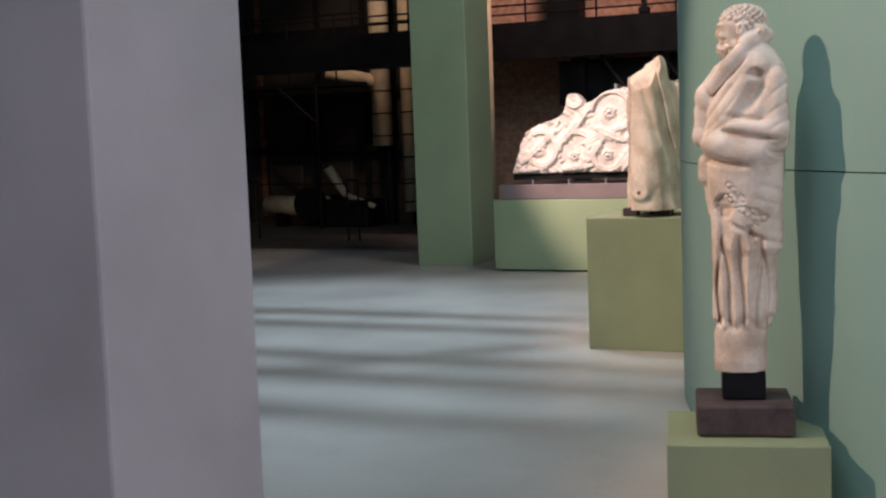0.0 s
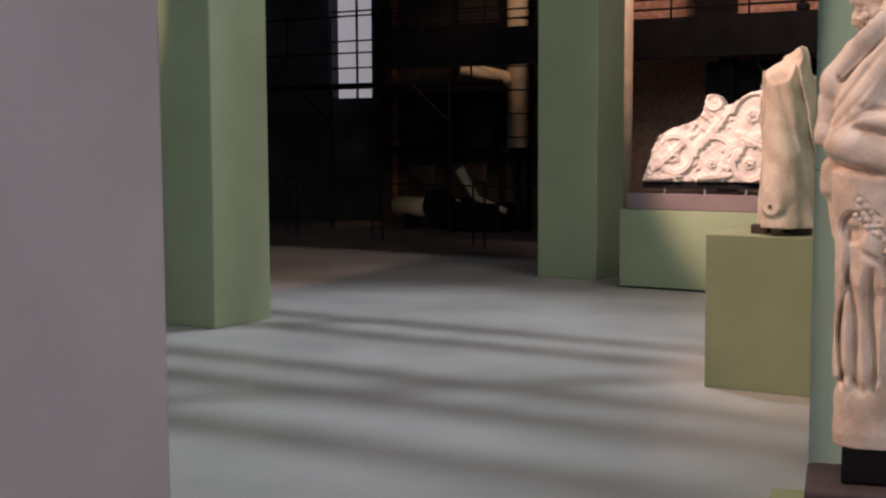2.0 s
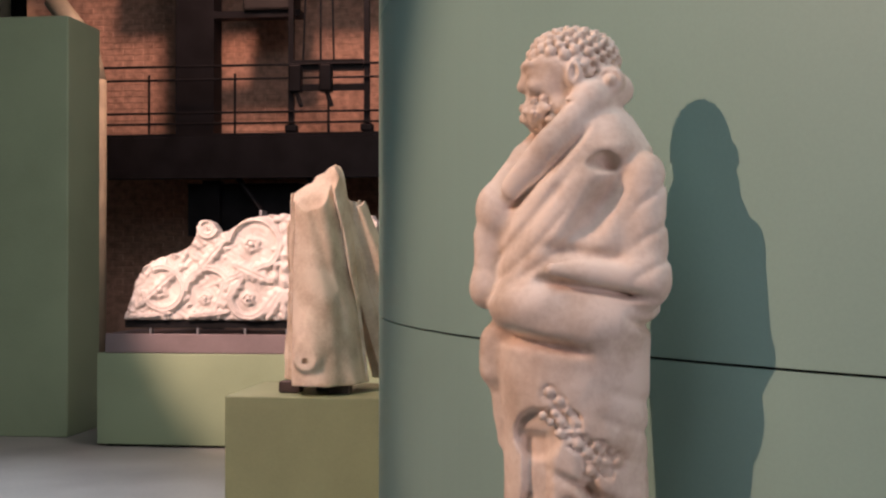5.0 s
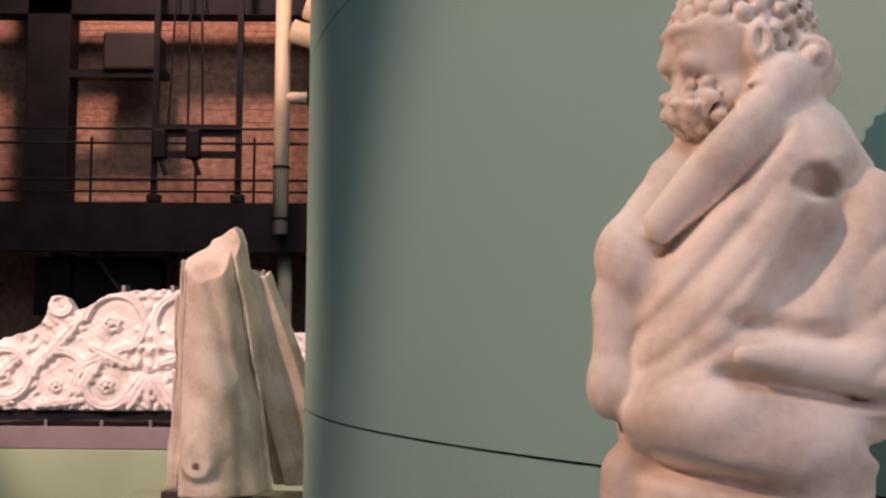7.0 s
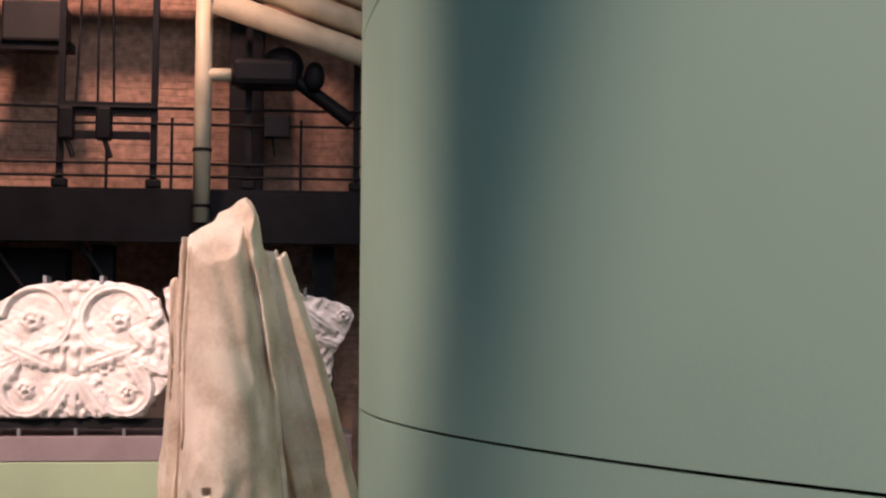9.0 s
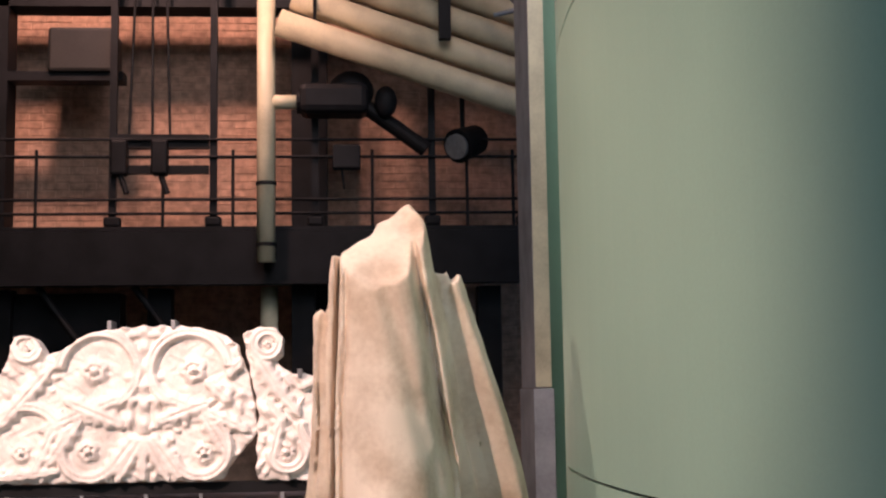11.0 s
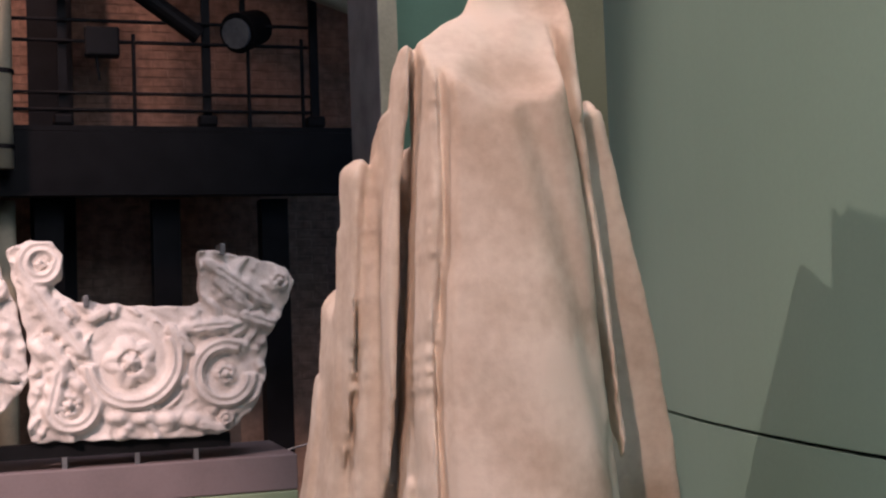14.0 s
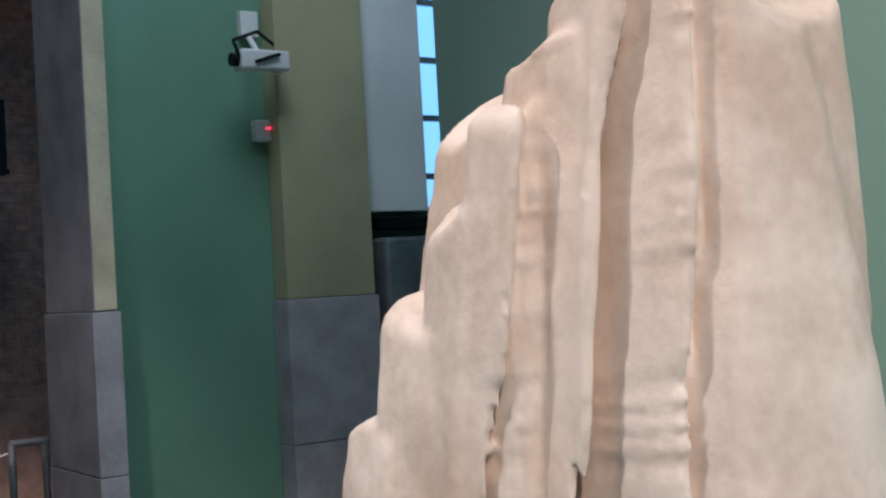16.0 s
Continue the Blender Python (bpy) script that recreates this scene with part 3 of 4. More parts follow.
RX, RY, RR = 3.8, 5.955, 4.2
roundwall = thing("round_wall", "curved free-standing exhibition wall clad in pale green panels", "exhibition wall", kind="structure")
roundwall.location = (RX, RY, 0)
part("core", ring(RR - 0.12, RR - 0.02, 0, 4.4, 0, 359.9, 160), M_BLACK, roundwall)
for z0, z1 in ((0.0, 1.335), (1.341, 2.415), (2.421, 3.5), (3.506, 4.4)):
    for a0 in (118, 238, 358):
        part("panel", ring(RR - 0.018, RR, z0, z1, a0, a0 + 119.95, 70), M_PANEL, roundwall, smooth=False)


def pillar(x0, y0, x1, y1, h, material, label):
    p = plain("pillar", box(x0, y0, 0.0, x1, y1, h, 0.012), material, label, "pillar", group="square pillars")
    return p


pillar(-1.34, 0.41, -0.645, 1.1, 4.3, M_BLUISH_LIT, "square pillar rising from the floor, bluish light put into its lilac-grey colour")
pillar(-5.97, 6.4, -5.29, 7.08, 3.7, M_SAGE, "square sage-green painted pillar on the gallery floor")
pillar(-4.78, 10.86, -4.1, 11.55, 3.66, M_SAGE, "square sage-green painted pillar beside the long plinth")

# ---- plinths ----
plain("plinth", box(-1.235, 6.16, 0, -0.45, 6.86, 0.91, 0.006), M_OLIVE, "matt olive-green box plinth against the curved wall", "plinth", group="plinths")
longp = thing("long_plinth", "long pale green plinth with a mauve upper step", "plinth", group="plinths")
part("base", box(-3.65, 10.42, 0.02, -0.31, 11.2, 0.77, 0.006), M_SAGE, longp)
part("upper_step", box(-3.58, 10.42, 0.774, -0.31, 11.12, 0.93, 0.006), M_MAUVE, longp, "mauve-grey upper step")
part("plinth_foot", box(-3.6, 10.5, 0.0, -0.36, 11.1, 0.02), M_BLACK, longp)
SP = thing("statue_pedestal", "low green pedestal with a dark stone block", "pedestal", group="plinths")
SP.matrix_world = pose(0.44, 3.0, 0, 0, 0, 14)
part("base", box(-0.31, -0.29, 0, 0.31, 0.3, 0.3, 0.006), M_OLIVE, SP)
part("stone_block", box(-0.19, -0.17, 0.303, 0.19, 0.18, 0.43, 0.012), M_DARKSTONE, SP, "dark brown stone block")
part("pin_block", box(-0.085, -0.075, 0.433, 0.085, 0.08, 0.545, 0.006), M_BLACK, SP, "black mounting block")

# ---- statues ----
st = carved("statue", bearded, (-0.23, -0.2, -0.02), (0.25, 0.2, 1.5), 0.005, M_MARBLE, (0.44, 2.98, 0.545), 8)
tagged(st, "weathered cream marble statue of a bearded cloaked figure on a pedestal", "statue")
fr = carved("statue_fragment", drapery, (-0.44, -0.28, -0.02), (0.44, 0.48, 1.08), 0.0065, M_MARBLE, (-0.84, 6.36, 0.955), -8)
tagged(fr, "broken cream marble drapery fragment standing on an olive plinth", "statue fragment")
mt = thing("statue_mount", "low dark mounting feet under the drapery fragment", "mount")
for x, y in ((-0.97, 6.36), (-0.72, 6.32), (-0.82, 6.5)):
    part("foot", box(x - 0.05, y - 0.04, 0.913, x + 0.05, y + 0.04, 0.965, 0.004), M_DARKSTONE, mt)

LEFT = [(-3.43, 1.05), (-3.36, 1.2), (-3.32, 1.36), (-3.24, 1.49), (-3.1, 1.56), (-2.95, 1.6), (-2.84, 1.66), (-2.8, 1.76), (-2.77, 1.85), (-2.7, 1.87), (-2.63, 1.82), (-2.6, 1.76), (-2.5, 1.78), (-2.38, 1.87), (-2.2, 1.9), (-2.06, 1.91), (-1.9, 1.91),
        (-1.78, 1.9), (-1.64, 1.87), (-1.55, 1.8), (-1.48, 1.62), (-1.44, 1.4), (-1.44, 1.3), (-1.56, 1.16), (-1.63, 1.05)]
RIGHT = [(-1.52, 1.86), (-1.42, 1.9), (-1.33, 1.89), (-1.285, 1.82), (-1.3, 1.73), (-1.34, 1.7), (-1.25, 1.64), (-1.0, 1.61), (-0.75, 1.6), (-0.72, 1.62), (-0.72, 1.85), (-0.6, 1.83), (-0.45, 1.8), (-0.34, 1.76), (-0.3, 1.7), (-0.33, 1.62), (-0.36, 1.55),
         (-0.43, 1.45), (-0.44, 1.3), (-0.48, 1.16), (-0.6, 1.05), (-0.75, 1.03), (-1.44, 1.05), (-1.44, 1.28), (-1.43, 1.42), (-1.47, 1.62)]
left = relief(LEFT,
              [(-2.3, 1.66, 0.25, 1, -60, 175), (-1.82, 1.66, 0.25, -1, -60, 175), (-2.35, 1.22, 0.19, -1, -170, 60), (-1.75, 1.22, 0.19, 1, -170, 60), (-3.08, 1.3, 0.21, 1, -175, 120), (-2.7, 1.28, 0.22, -1, 0, 170), (-2.7, 1.8, 0.085, 1, -180, 180)],
              [(-2.33, 1.66, 0.085), (-1.79, 1.66, 0.085), (-2.36, 1.22, 0.07), (-1.73, 1.2, 0.07), (-3.1, 1.29, 0.085), (-2.72, 1.22, 0.06), (-2.7, 1.81, 0.04)],
              [(-2.55, 1.7, -2.85, 1.35, 0.06), (-2.9, 1.5, -3.3, 1.15, 0.06), (-2.06, 1.3, -2.2, 1.06, 0.05), (-2.06, 1.3, -1.92, 1.06, 0.05), (-2.06, 1.28, -2.06, 1.05, 0.04), (-2.14, 1.53, -2.36, 1.44, 0.05), (-1.98, 1.53, -1.76, 1.44, 0.05), (-1.76, 1.45, -1.48, 1.32, 0.05), (-2.36, 1.45, -2.62, 1.34, 0.05), (-2.5, 1.45, -2.65, 1.1, 0.05), (-3.0, 1.1, -3.38, 1.07, 0.03), (-2.5, 1.12, -2.85, 1.08, 0.04), (-1.6, 1.62, -1.5, 1.74, 0.04), (-2.16, 1.36, -2.48, 1.5, 0.075), (-1.98, 1.38, -1.7, 1.48, 0.07), (-1.74, 1.42, -1.58, 1.16, 0.06), (-2.4, 1.4, -2.58, 1.15, 0.06), (-2.02, 1.3, -1.86, 1.08, 0.075), (-2.1, 1.3, -2.26, 1.08, 0.075), (-1.72, 1.6, -1.58, 1.48, 0.05)],
              [(-2.06, 1.34, -2.06, 1.88, 0.035), (-2.15, 1.62, -1.97, 1.62, 0.018), (-2.14, 1.86, -1.98, 1.86, 0.02), (-2.14, 1.5, -1.98, 1.5, 0.02), (-2.14, 1.36, -2.1, 1.74, 0.022), (-1.98, 1.36, -2.02, 1.74, 0.022)])
right = relief(RIGHT,
               [(-1.02, 1.38, 0.24, 1, -175, 30), (-0.62, 1.3, 0.15, -1, -180, 120), (-1.38, 1.8, 0.085, -1, -180, 180), (-1.27, 1.2, 0.12, 1, -180, 40)],
               [(-1.02, 1.37, 0.12), (-0.62, 1.3, 0.055), (-1.38, 1.81, 0.04), (-1.28, 1.2, 0.07), (-0.37, 1.7, 0.05), (-0.62, 1.11, 0.04)],
               [(-1.47, 1.76, -1.22, 1.42, 0.055), (-1.38, 1.5, -1.28, 1.35, 0.05), (-0.82, 1.5, -0.55, 1.52, 0.045), (-0.7, 1.8, -0.42, 1.6, 0.05), (-0.66, 1.72, -0.5, 1.58, 0.04), (-0.55, 1.56, -0.38, 1.5, 0.045), (-1.2, 1.55, -1.1, 1.6, 0.03), (-0.8, 1.1, -0.62, 1.06, 0.03), (-1.44, 1.74, -1.3, 1.5, 0.065), (-1.36, 1.6, -1.2, 1.4, 0.05), (-1.3, 1.4, -1.36, 1.14, 0.05), (-0.86, 1.52, -0.76, 1.4, 0.04)],
               [(-1.4, 1.45, -1.1, 1.14, 0.03), (-1.1, 1.14, -0.7, 1.1, 0.03)])
a = carved("relief_fragment", left, (-3.48, -0.12, 1.0), (-1.38, 0.13, 1.96), 0.0105, M_MARBLE2, (0, 10.42, 0.0))
tagged(a, "white marble relief fragment carved with scrolls and rosettes, on pins", "relief", group="relief fragments")
b = carved("relief_fragment", right, (-1.58, -0.12, 1.0), (-0.25, 0.13, 1.96), 0.0095, M_MARBLE2, (0, 10.42, 0.0))
tagged(b, "white marble relief fragment ending in a winged scroll, on pins", "relief", group="relief fragments")
mount = thing("relief_mount", "black steel bar and pins carrying the relief fragments", "mount")
part("bar", box(-3.42, 10.45, 0.98, -0.6, 10.51, 1.04), M_BLACK, mount)
for x in (-3.2, -2.8, -2.4, -2.05, -1.75, -1.3, -1.0, -0.75):
    part("pin", box(x - 0.01, 10.45, 0.93, x + 0.01, 10.48, 0.98), M_STEEL, mount)
for x, z in ((-2.25, 1.9), (-1.9, 1.9), (-1.2, 1.62), (-0.62, 1.83)):
    c = part("clamp", box(x - 0.012, 10.38, z - 0.01, x + 0.012, 10.53, z + 0.04, 0.003), M_STEEL, mount, "small steel clamp")

# statue seen behind the pillar
def far_figure(X, Y, Z):
    F = cap(X, Y, Z, (0, 0, 0.05), (0, 0, 1.0), 0.2, 0.17)
    F = join(F, ell(X, Y, Z, (0, 0, 1.15), (0.22, 0.16, 0.22)), cap(X, Y, Z, (0.02, 0, 1.3), (0.03, 0, 1.45), 0.06, 0.05), cap(X, Y, Z, (-0.2, -0.03, 1.2), (-0.2, -0.05, 0.7), 0.07, 0.06), k=0.06)
    F = F + 0.012 * np.sin(9 * np.arctan2(Y, X) + 3 * np.sin(4 * Z))
    return np.maximum(F, -Z) + 0.004 * lumps(X, Y, Z, 25)


f2 = carved("statue", far_figure, (-0.34, -0.3, -0.02), (0.34, 0.3, 1.6), 0.02, M_MARBLE, (-7.75, 8.2, 0.5), 20)
tagged(f2, "headless pale marble draped statue behind a green pillar", "statue")
plain("plinth", box(-8.1, 7.9, 0, -7.4, 8.5, 0.495, 0.006), M_OLIVE, "low olive-green plinth under a headless statue", "plinth", group="plinths")


# ---- label cards on the round wall ----
def card(a, z0, z1, w, lines):
    c = thing("wall_label", "white printed text card on the curved green wall", "wall label", group="wall labels")
    c.matrix_world = Matrix.Translation((RX, RY, 0)) @ pose(0, 0, 0, 0, 0, a) @ pose(RR + 0.004, 0, 0, 90, 0, 90)
    part("card", box(-w / 2, z0, -0.002, w / 2, z1, 0.002), M_PAPER, c)
    z = z1 - 0.045
    for k in lines:
        if k:
            part("text_line", box(-w * 0.44, z - 0.0025, 0.0025, -w * 0.44 + w * 0.88 * k, z, 0.0035), M_INK, c)
        z -= 0.0096
    return c


card(218.9, 1.32, 1.6, 0.122, (0.55, 0.5, 0, 0.95, 0.9, 0.95, 0.95, 0.9, 0.2, 0, 0.5, 0, 0.65, 0.6, 0, 0.9, 0.85, 0.9, 0.95, 0.85, 0.9, 0.4, 0.6))
card(162.0, 1.36, 1.63, 0.15, (0.55, 0.5, 0, 0.95, 0.9, 0.95, 0.95, 0.9, 0.2, 0, 0.5, 0, 0.65, 0.6, 0, 0.9, 0.85, 0.9, 0.95, 0.85))

# ---- end wall of the gallery with its pilasters and window ----
endw = thing("wall_gallery_end", "green painted end wall with a tall window", "wall", kind="structure")
part("wall", box(0.237, 10.75, 0, 1.95, 11.0, 6.0), M_TEAL, endw)
part("wall", box(1.95, 10.75, 0, 2.7, 11.0, 1.95), M_TEAL, endw)
part("wall", box(2.7, 10.75, 0, 7.5, 11.0, 6.0), M_TEAL, endw)
part("wall", box(1.95, 10.75, 4.2, 2.7, 11.0, 6.0), M_TEAL, endw)


def pilaster(x0, y0, x1, y1, face, label):
    p = thing("pilaster", label, "pilaster", kind="structure")
    part("lower_block", box(x0 - 0.012, y0 - 0.012, 0, x1 + 0.012, y1, 0.87, 0.004), M_STONE, p)
    part("lower_block", box(x0 - 0.012, y0 - 0.012, 0.874, x1 + 0.012, y1, 1.53, 0.004), M_STONE, p)
    part("shaft", box(x0, y0, 1.533, x1, y1, 6.0, 0.004), face, p)
    return p


pilaster(0.14, 10.47, 0.235, 11.05, M_STONE, "grey stone pilaster at the end of the wall")
pilaster(1.1, 10.62, 1.57, 10.746, M_OCHRE, "ochre plaster pilaster on a grey stone base")
# the pilaster's yellow lit side, put in as a thin cream sheet
plain("lit_side_strip", box(0.142, 10.463, 1.54, 0.233, 10.468, 6.0), M_CREAM, "narrow cream strip coloured as the lit side of a stone pilaster", "plaster strip", kind="structure")
plain("wall_panel", box(1.574, 10.68, 1.93, 1.945, 10.746, 4.2), M_WHITE, "white plaster window reveal", "wall panel", kind="structure")
plain("radiator_box", box(1.63, 10.6, 1.35, 2.0, 10.74, 1.8, 0.02), M_STEEL, "grey metal box below the window", "box")
plain("window_ledge", box(1.63, 10.62, 1.84, 2.7, 10.746, 1.9, 0.005), M_BLACK, "black window ledge", "ledge", kind="structure")
w1 = thing("window_1", "tall blue-lit window with glazing bars", "window", kind="structure")
part("window_frame", box(1.95, 10.8, 1.95, 2.0, 10.9, 4.2), M_STEEL, w1)
part("window_frame", box(2.65, 10.8, 1.95, 2.7, 10.9, 4.2), M_STEEL, w1)
for i in range(7):
    part("glazing_bar", box(2.0, 10.83, 2.1 + 0.3 * i, 2.65, 10.86, 2.13 + 0.3 * i), M_STEEL, w1)
plain("backdrop", box(1.7, 11.2, 1.7, 3.0, 11.25, 4.5), M_SKYBLUE, "blue evening daylight outside the window", "backdrop", "structure")
cc = thing("security_camera", "white security camera bracketed to the green wall", "camera")
part("housing", box(0.86, 10.48, 2.55, 1.1, 10.58, 2.64, 0.012), M_PLASTIC, cc)
part("bracket", rod((1.0, 10.56, 2.6), (1.02, 10.75, 2.78), 0.014), M_PLASTIC, cc)
part("mount_plate", box(0.98, 10.71, 2.74, 1.07, 10.75, 2.86, 0.006), M_PLASTIC, cc)
bmc = rod((0.84, 10.52, 2.68), (0.95, 10.5, 2.72), 0.008)
for p, q in (((0.95, 10.5, 2.72), (1.08, 10.6, 2.69)), ((0.86, 10.5, 2.6), (0.84, 10.52, 2.68)), ((0.92, 10.47, 2.58), (1.04, 10.47, 2.62))):
    rod(p, q, 0.008, bm=bmc)
part("cable", bmc, M_BLACK, cc)
part("lens", rod((0.86, 10.53, 2.595), (0.83, 10.53, 2.595), 0.03), M_BLACK, cc)
al = thing("alarm_sensor", "small white sensor with a red light", "sensor")
part("housing", box(1.02, 10.69, 2.26, 1.1, 10.75, 2.36, 0.012), M_PLASTIC, al)
part("indicator", box(1.07, 10.684, 2.315, 1.095, 10.69, 2.325), M_RED, al, "glowing red indicator")

# ---- barrier beside the long plinth ----
ba = thing("barrier_post", "grey steel barrier frame on the floor", "barrier")
part("tube", rod((0.14, 11.65, 0), (0.14, 11.65, 0.92), 0.018), M_STEEL, ba)
part("tube", rod((0.3, 11.65, 0), (0.3, 11.65, 0.92), 0.018), M_STEEL, ba)
part("top_tube", rod((0.13, 11.65, 0.92), (0.31, 11.65, 0.92), 0.018), M_STEEL, ba)
part("cross_tube", rod((0.14, 11.65, 0.55), (0.3, 11.65, 0.55), 0.012), M_STEEL, ba)
part("rope", rod((0.14, 11.65, 0.88), (-0.5, 11.9, 0.7), 0.006), M_STEEL, ba)

# ---- catwalk over the machines ----
CY = 14.0
cat = thing("catwalk", "black riveted steel catwalk with pipe railings", "catwalk")
part("girder", box(-9.0, CY, 2.47, 0.9, CY + 0.08, 2.9), M_BLACK, cat)
part("girder_flange", box(-9.0, CY - 0.05, 2.44, 0.9, CY + 0.12, 2.468), M_BLACK, cat)
part("deck", box(-9.0, CY + 0.0, 2.902, 0.9, CY + 1.1, 2.94), M_BLACK, cat)
for z in (3.05, 3.17, 3.54, 3.69):
    part("rail", rod((-9.0, CY, z), (0.55, CY, z), 0.013), M_BLACK, cat)
for x in (-7.2, -6.3, -5.4, -4.55, -3.56, -2.5, -1.91, -0.72, 0.1, 0.5):
    part("baluster", rod((x, CY, 2.94), (x, CY, 3.6), 0.014), M_BLACK, cat)
for x in (-2.93, -2.08, -1.21, -0.2, 0.6):
    p = part("post", box(x - 0.03, CY + 0.02, 2.94, x + 0.03, CY + 0.08, 6.6), M_BLACK, cat)
    part("post_foot", box(x - 0.07, CY, 2.942, x + 0.07, CY + 0.12, 3.03, 0.02), M_BLACK, p)
for x in (-3.9, -2.55, -1.32, -0.5, 0.3):
    part("support", box(x - 0.1, CY + 0.2, -0.04, x + 0.1, CY + 0.4, 2.43), M_BLACK, cat)
for x in (-3.2, -2.4):
    part("brace", rod((x - 0.35, CY + 0.1, 2.44), (x + 0.15, CY + 0.1, 1.75), 0.03), M_BLACK, cat)
part("soffit_plate", box(-4.2, CY + 0.3, 1.8, -2.9, CY + 0.6, 2.4), M_BLACK, cat)
ho = thing("chain_hoist", "black steel hoist frame hung on the catwalk posts", "hoist")
part("beam", box(-2.9, CY + 0.02, 3.62, -2.12, CY + 0.1, 3.74), M_BLACK, ho)
part("lower_beam", box(-2.9, CY + 0.02, 3.4, -2.12, CY + 0.08, 3.47), M_BLACK, ho)
for x in (-2.86, -2.52):
    part("hook_block", box(x - 0.08, CY - 0.06, 3.38, x + 0.06, CY + 0.08, 3.68, 0.02), M_BLACK, ho)
    part("hook", rod((x, CY, 3.38), (x + 0.06, CY - 0.02, 3.22), 0.025), M_BLACK, ho)
for x0, x1 in ((-2.8, -2.75), (-2.6, -2.66), (-2.45, -2.57)):
    part("cable", rod((x0, CY + 0.05, 3.7), (x1, CY + 0.3, 6.6), 0.012), M_BLACK, ho)
part("housing", box(-3.55, CY + 0.25, 4.35, -2.98, CY + 0.7, 4.75, 0.03), M_BOILER, ho)
cab = thing("overhead_duct", "dark steel beam structure above the catwalk", "duct")
part("column", box(-4.35, CY + 0.3, 2.95, -3.9, CY + 0.6, 6.8), M_BLACK, cab)
part("beam", box(-4.8, CY + 0.3, 4.95, 0.9, CY + 0.6, 5.3), M_BLACK, cab)
part("beam", box(-3.9, CY + 0.3, 4.28, -2.9, CY + 0.5, 4.36), M_BLACK, cab)
part("column", box(-1.45, CY + 0.8, -0.04, -1.12, CY + 1.1, 5.0), M_BLACK, cab)

pp = thing("standpipe", "cream-painted vertical pipe with flange bands and branch", "pipe")
part("pipe", rod((-1.62, CY - 0.12, 2.62), (-1.62, CY - 0.12, 5.2), 0.078, seg=24), M_CREAM, pp, smooth=True)
part("lower_pipe", rod((-1.62, CY + 0.3, -0.04), (-1.62, CY + 0.3, 2.44), 0.075, seg=24), M_CREAM, pp, smooth=True)
part("branch", rod((-1.6, CY - 0.12, 3.99), (-1.36, CY - 0.12, 3.99), 0.06, seg=20), M_CREAM, pp, smooth=True)
part("collar", rod((-1.62, CY - 0.12, 2.75), (-1.62, CY - 0.12, 2.78), 0.088, seg=24), M_BLACK, pp)
part("collar", rod((-1.62, CY - 0.12, 3.27), (-1.62, CY - 0.12, 3.3), 0.088, seg=24), M_BLACK, pp)
va = thing("valve_gear", "black iron valve gear on the cream pipe", "valve")
part("body", box(-1.34, CY - 0.25, 3.88, -0.75, CY + 0.1, 4.14, 0.06), M_BLACK, va)
part("flange", rod((-1.36, CY - 0.12, 3.99), (-1.28, CY - 0.12, 3.99), 0.1), M_BLACK, va)
part("flange", rod((-1.16, CY - 0.12, 4.02), (-1.1, CY - 0.12, 4.02), 0.12), M_BLACK, va)
part("bonnet", ball((-0.9, CY - 0.05, 4.1), 0.2, 1, 0.8, 0.9), M_BLACK, va, smooth=True)
part("handwheel", ball((-0.6, CY - 0.1, 4.0), 0.14, 0.7, 0.5, 1), M_BLACK, va, smooth=True)
part("arm", rod((-0.8, CY, 4.0), (-0.25, CY, 3.6), 0.07), M_BLACK, va)
jb = thing("junction_box", "small black electrical box on the railing", "junction box")
part("body", box(-1.06, CY - 0.1, 3.42, -0.82, CY + 0.02, 3.63, 0.015), M_BLACK, jb)
part("cable", rod((-0.98, CY - 0.05, 3.42), (-0.96, CY - 0.05, 3.25), 0.01), M_BLACK, jb)
fl = thing("floodlight", "black stage floodlight hung on the catwalk", "floodlight")
part("housing", rod((0.02, CY - 0.05, 3.62), (0.2, CY + 0.15, 3.72), 0.15, 0.13, 20), M_BLACK, fl)
part("lens", rod((0.0, CY - 0.075, 3.61), (0.02, CY - 0.05, 3.62), 0.11, seg=20), M_STEEL, fl, "grey glass lens")
part("yoke", box(0.05, CY, 3.7, 0.09, CY + 0.05, 4.1), M_BLACK, fl)
for i in range(5):
    y, x0 = CY - 0.35 + 0.12 * i, -1.5 + 0.12 * i
    z = 4.62 + 0.26 * i
    ip = thing("inclined_pipe", "thick cream-painted pipe sloping down over the catwalk", "pipe", group="inclined pipes")
    part("pipe", rod((x0, y, z), (x0 + 4.2, y, z - 0.34 * 4.2), 0.115, seg=24), M_CREAM, ip, smooth=True)
    part("hanger", rod((x0 + 0.3, y, z), (x0 + 0.3, y, 8.0), 0.015), M_BLACK, ip)
    part("support", rod((x0 + 4.0, y, z - 1.3), (x0 + 4.0, y, -0.04), 0.03), M_BLACK, ip)
ep = thing("elbow_pipe", "cream-painted pipe with a bent top beside the pillar", "pipe")
part("pipe", rod((-5.0, CY - 0.4, 0.4), (-5.0, CY - 0.4, 3.5), 0.11, seg=24), M_CREAM, ep, smooth=True)
part("elbow", rod((-5.0, CY - 0.4, 3.48), (-5.12, CY - 0.4, 3.95), 0.112, seg=24), M_CREAM, ep, smooth=True)
part("elbow", rod((-5.12, CY - 0.4, 3.93), (-5.5, CY - 0.4, 4.4), 0.112, seg=24), M_CREAM, ep, smooth=True)
part("foot", box(-5.12, CY - 0.52, -0.04, -4.88, CY - 0.28, 0.42), M_BLACK, ep)
tr = thing("lattice_bracket", "grey steel lattice bracket under the inclined pipes", "bracket")
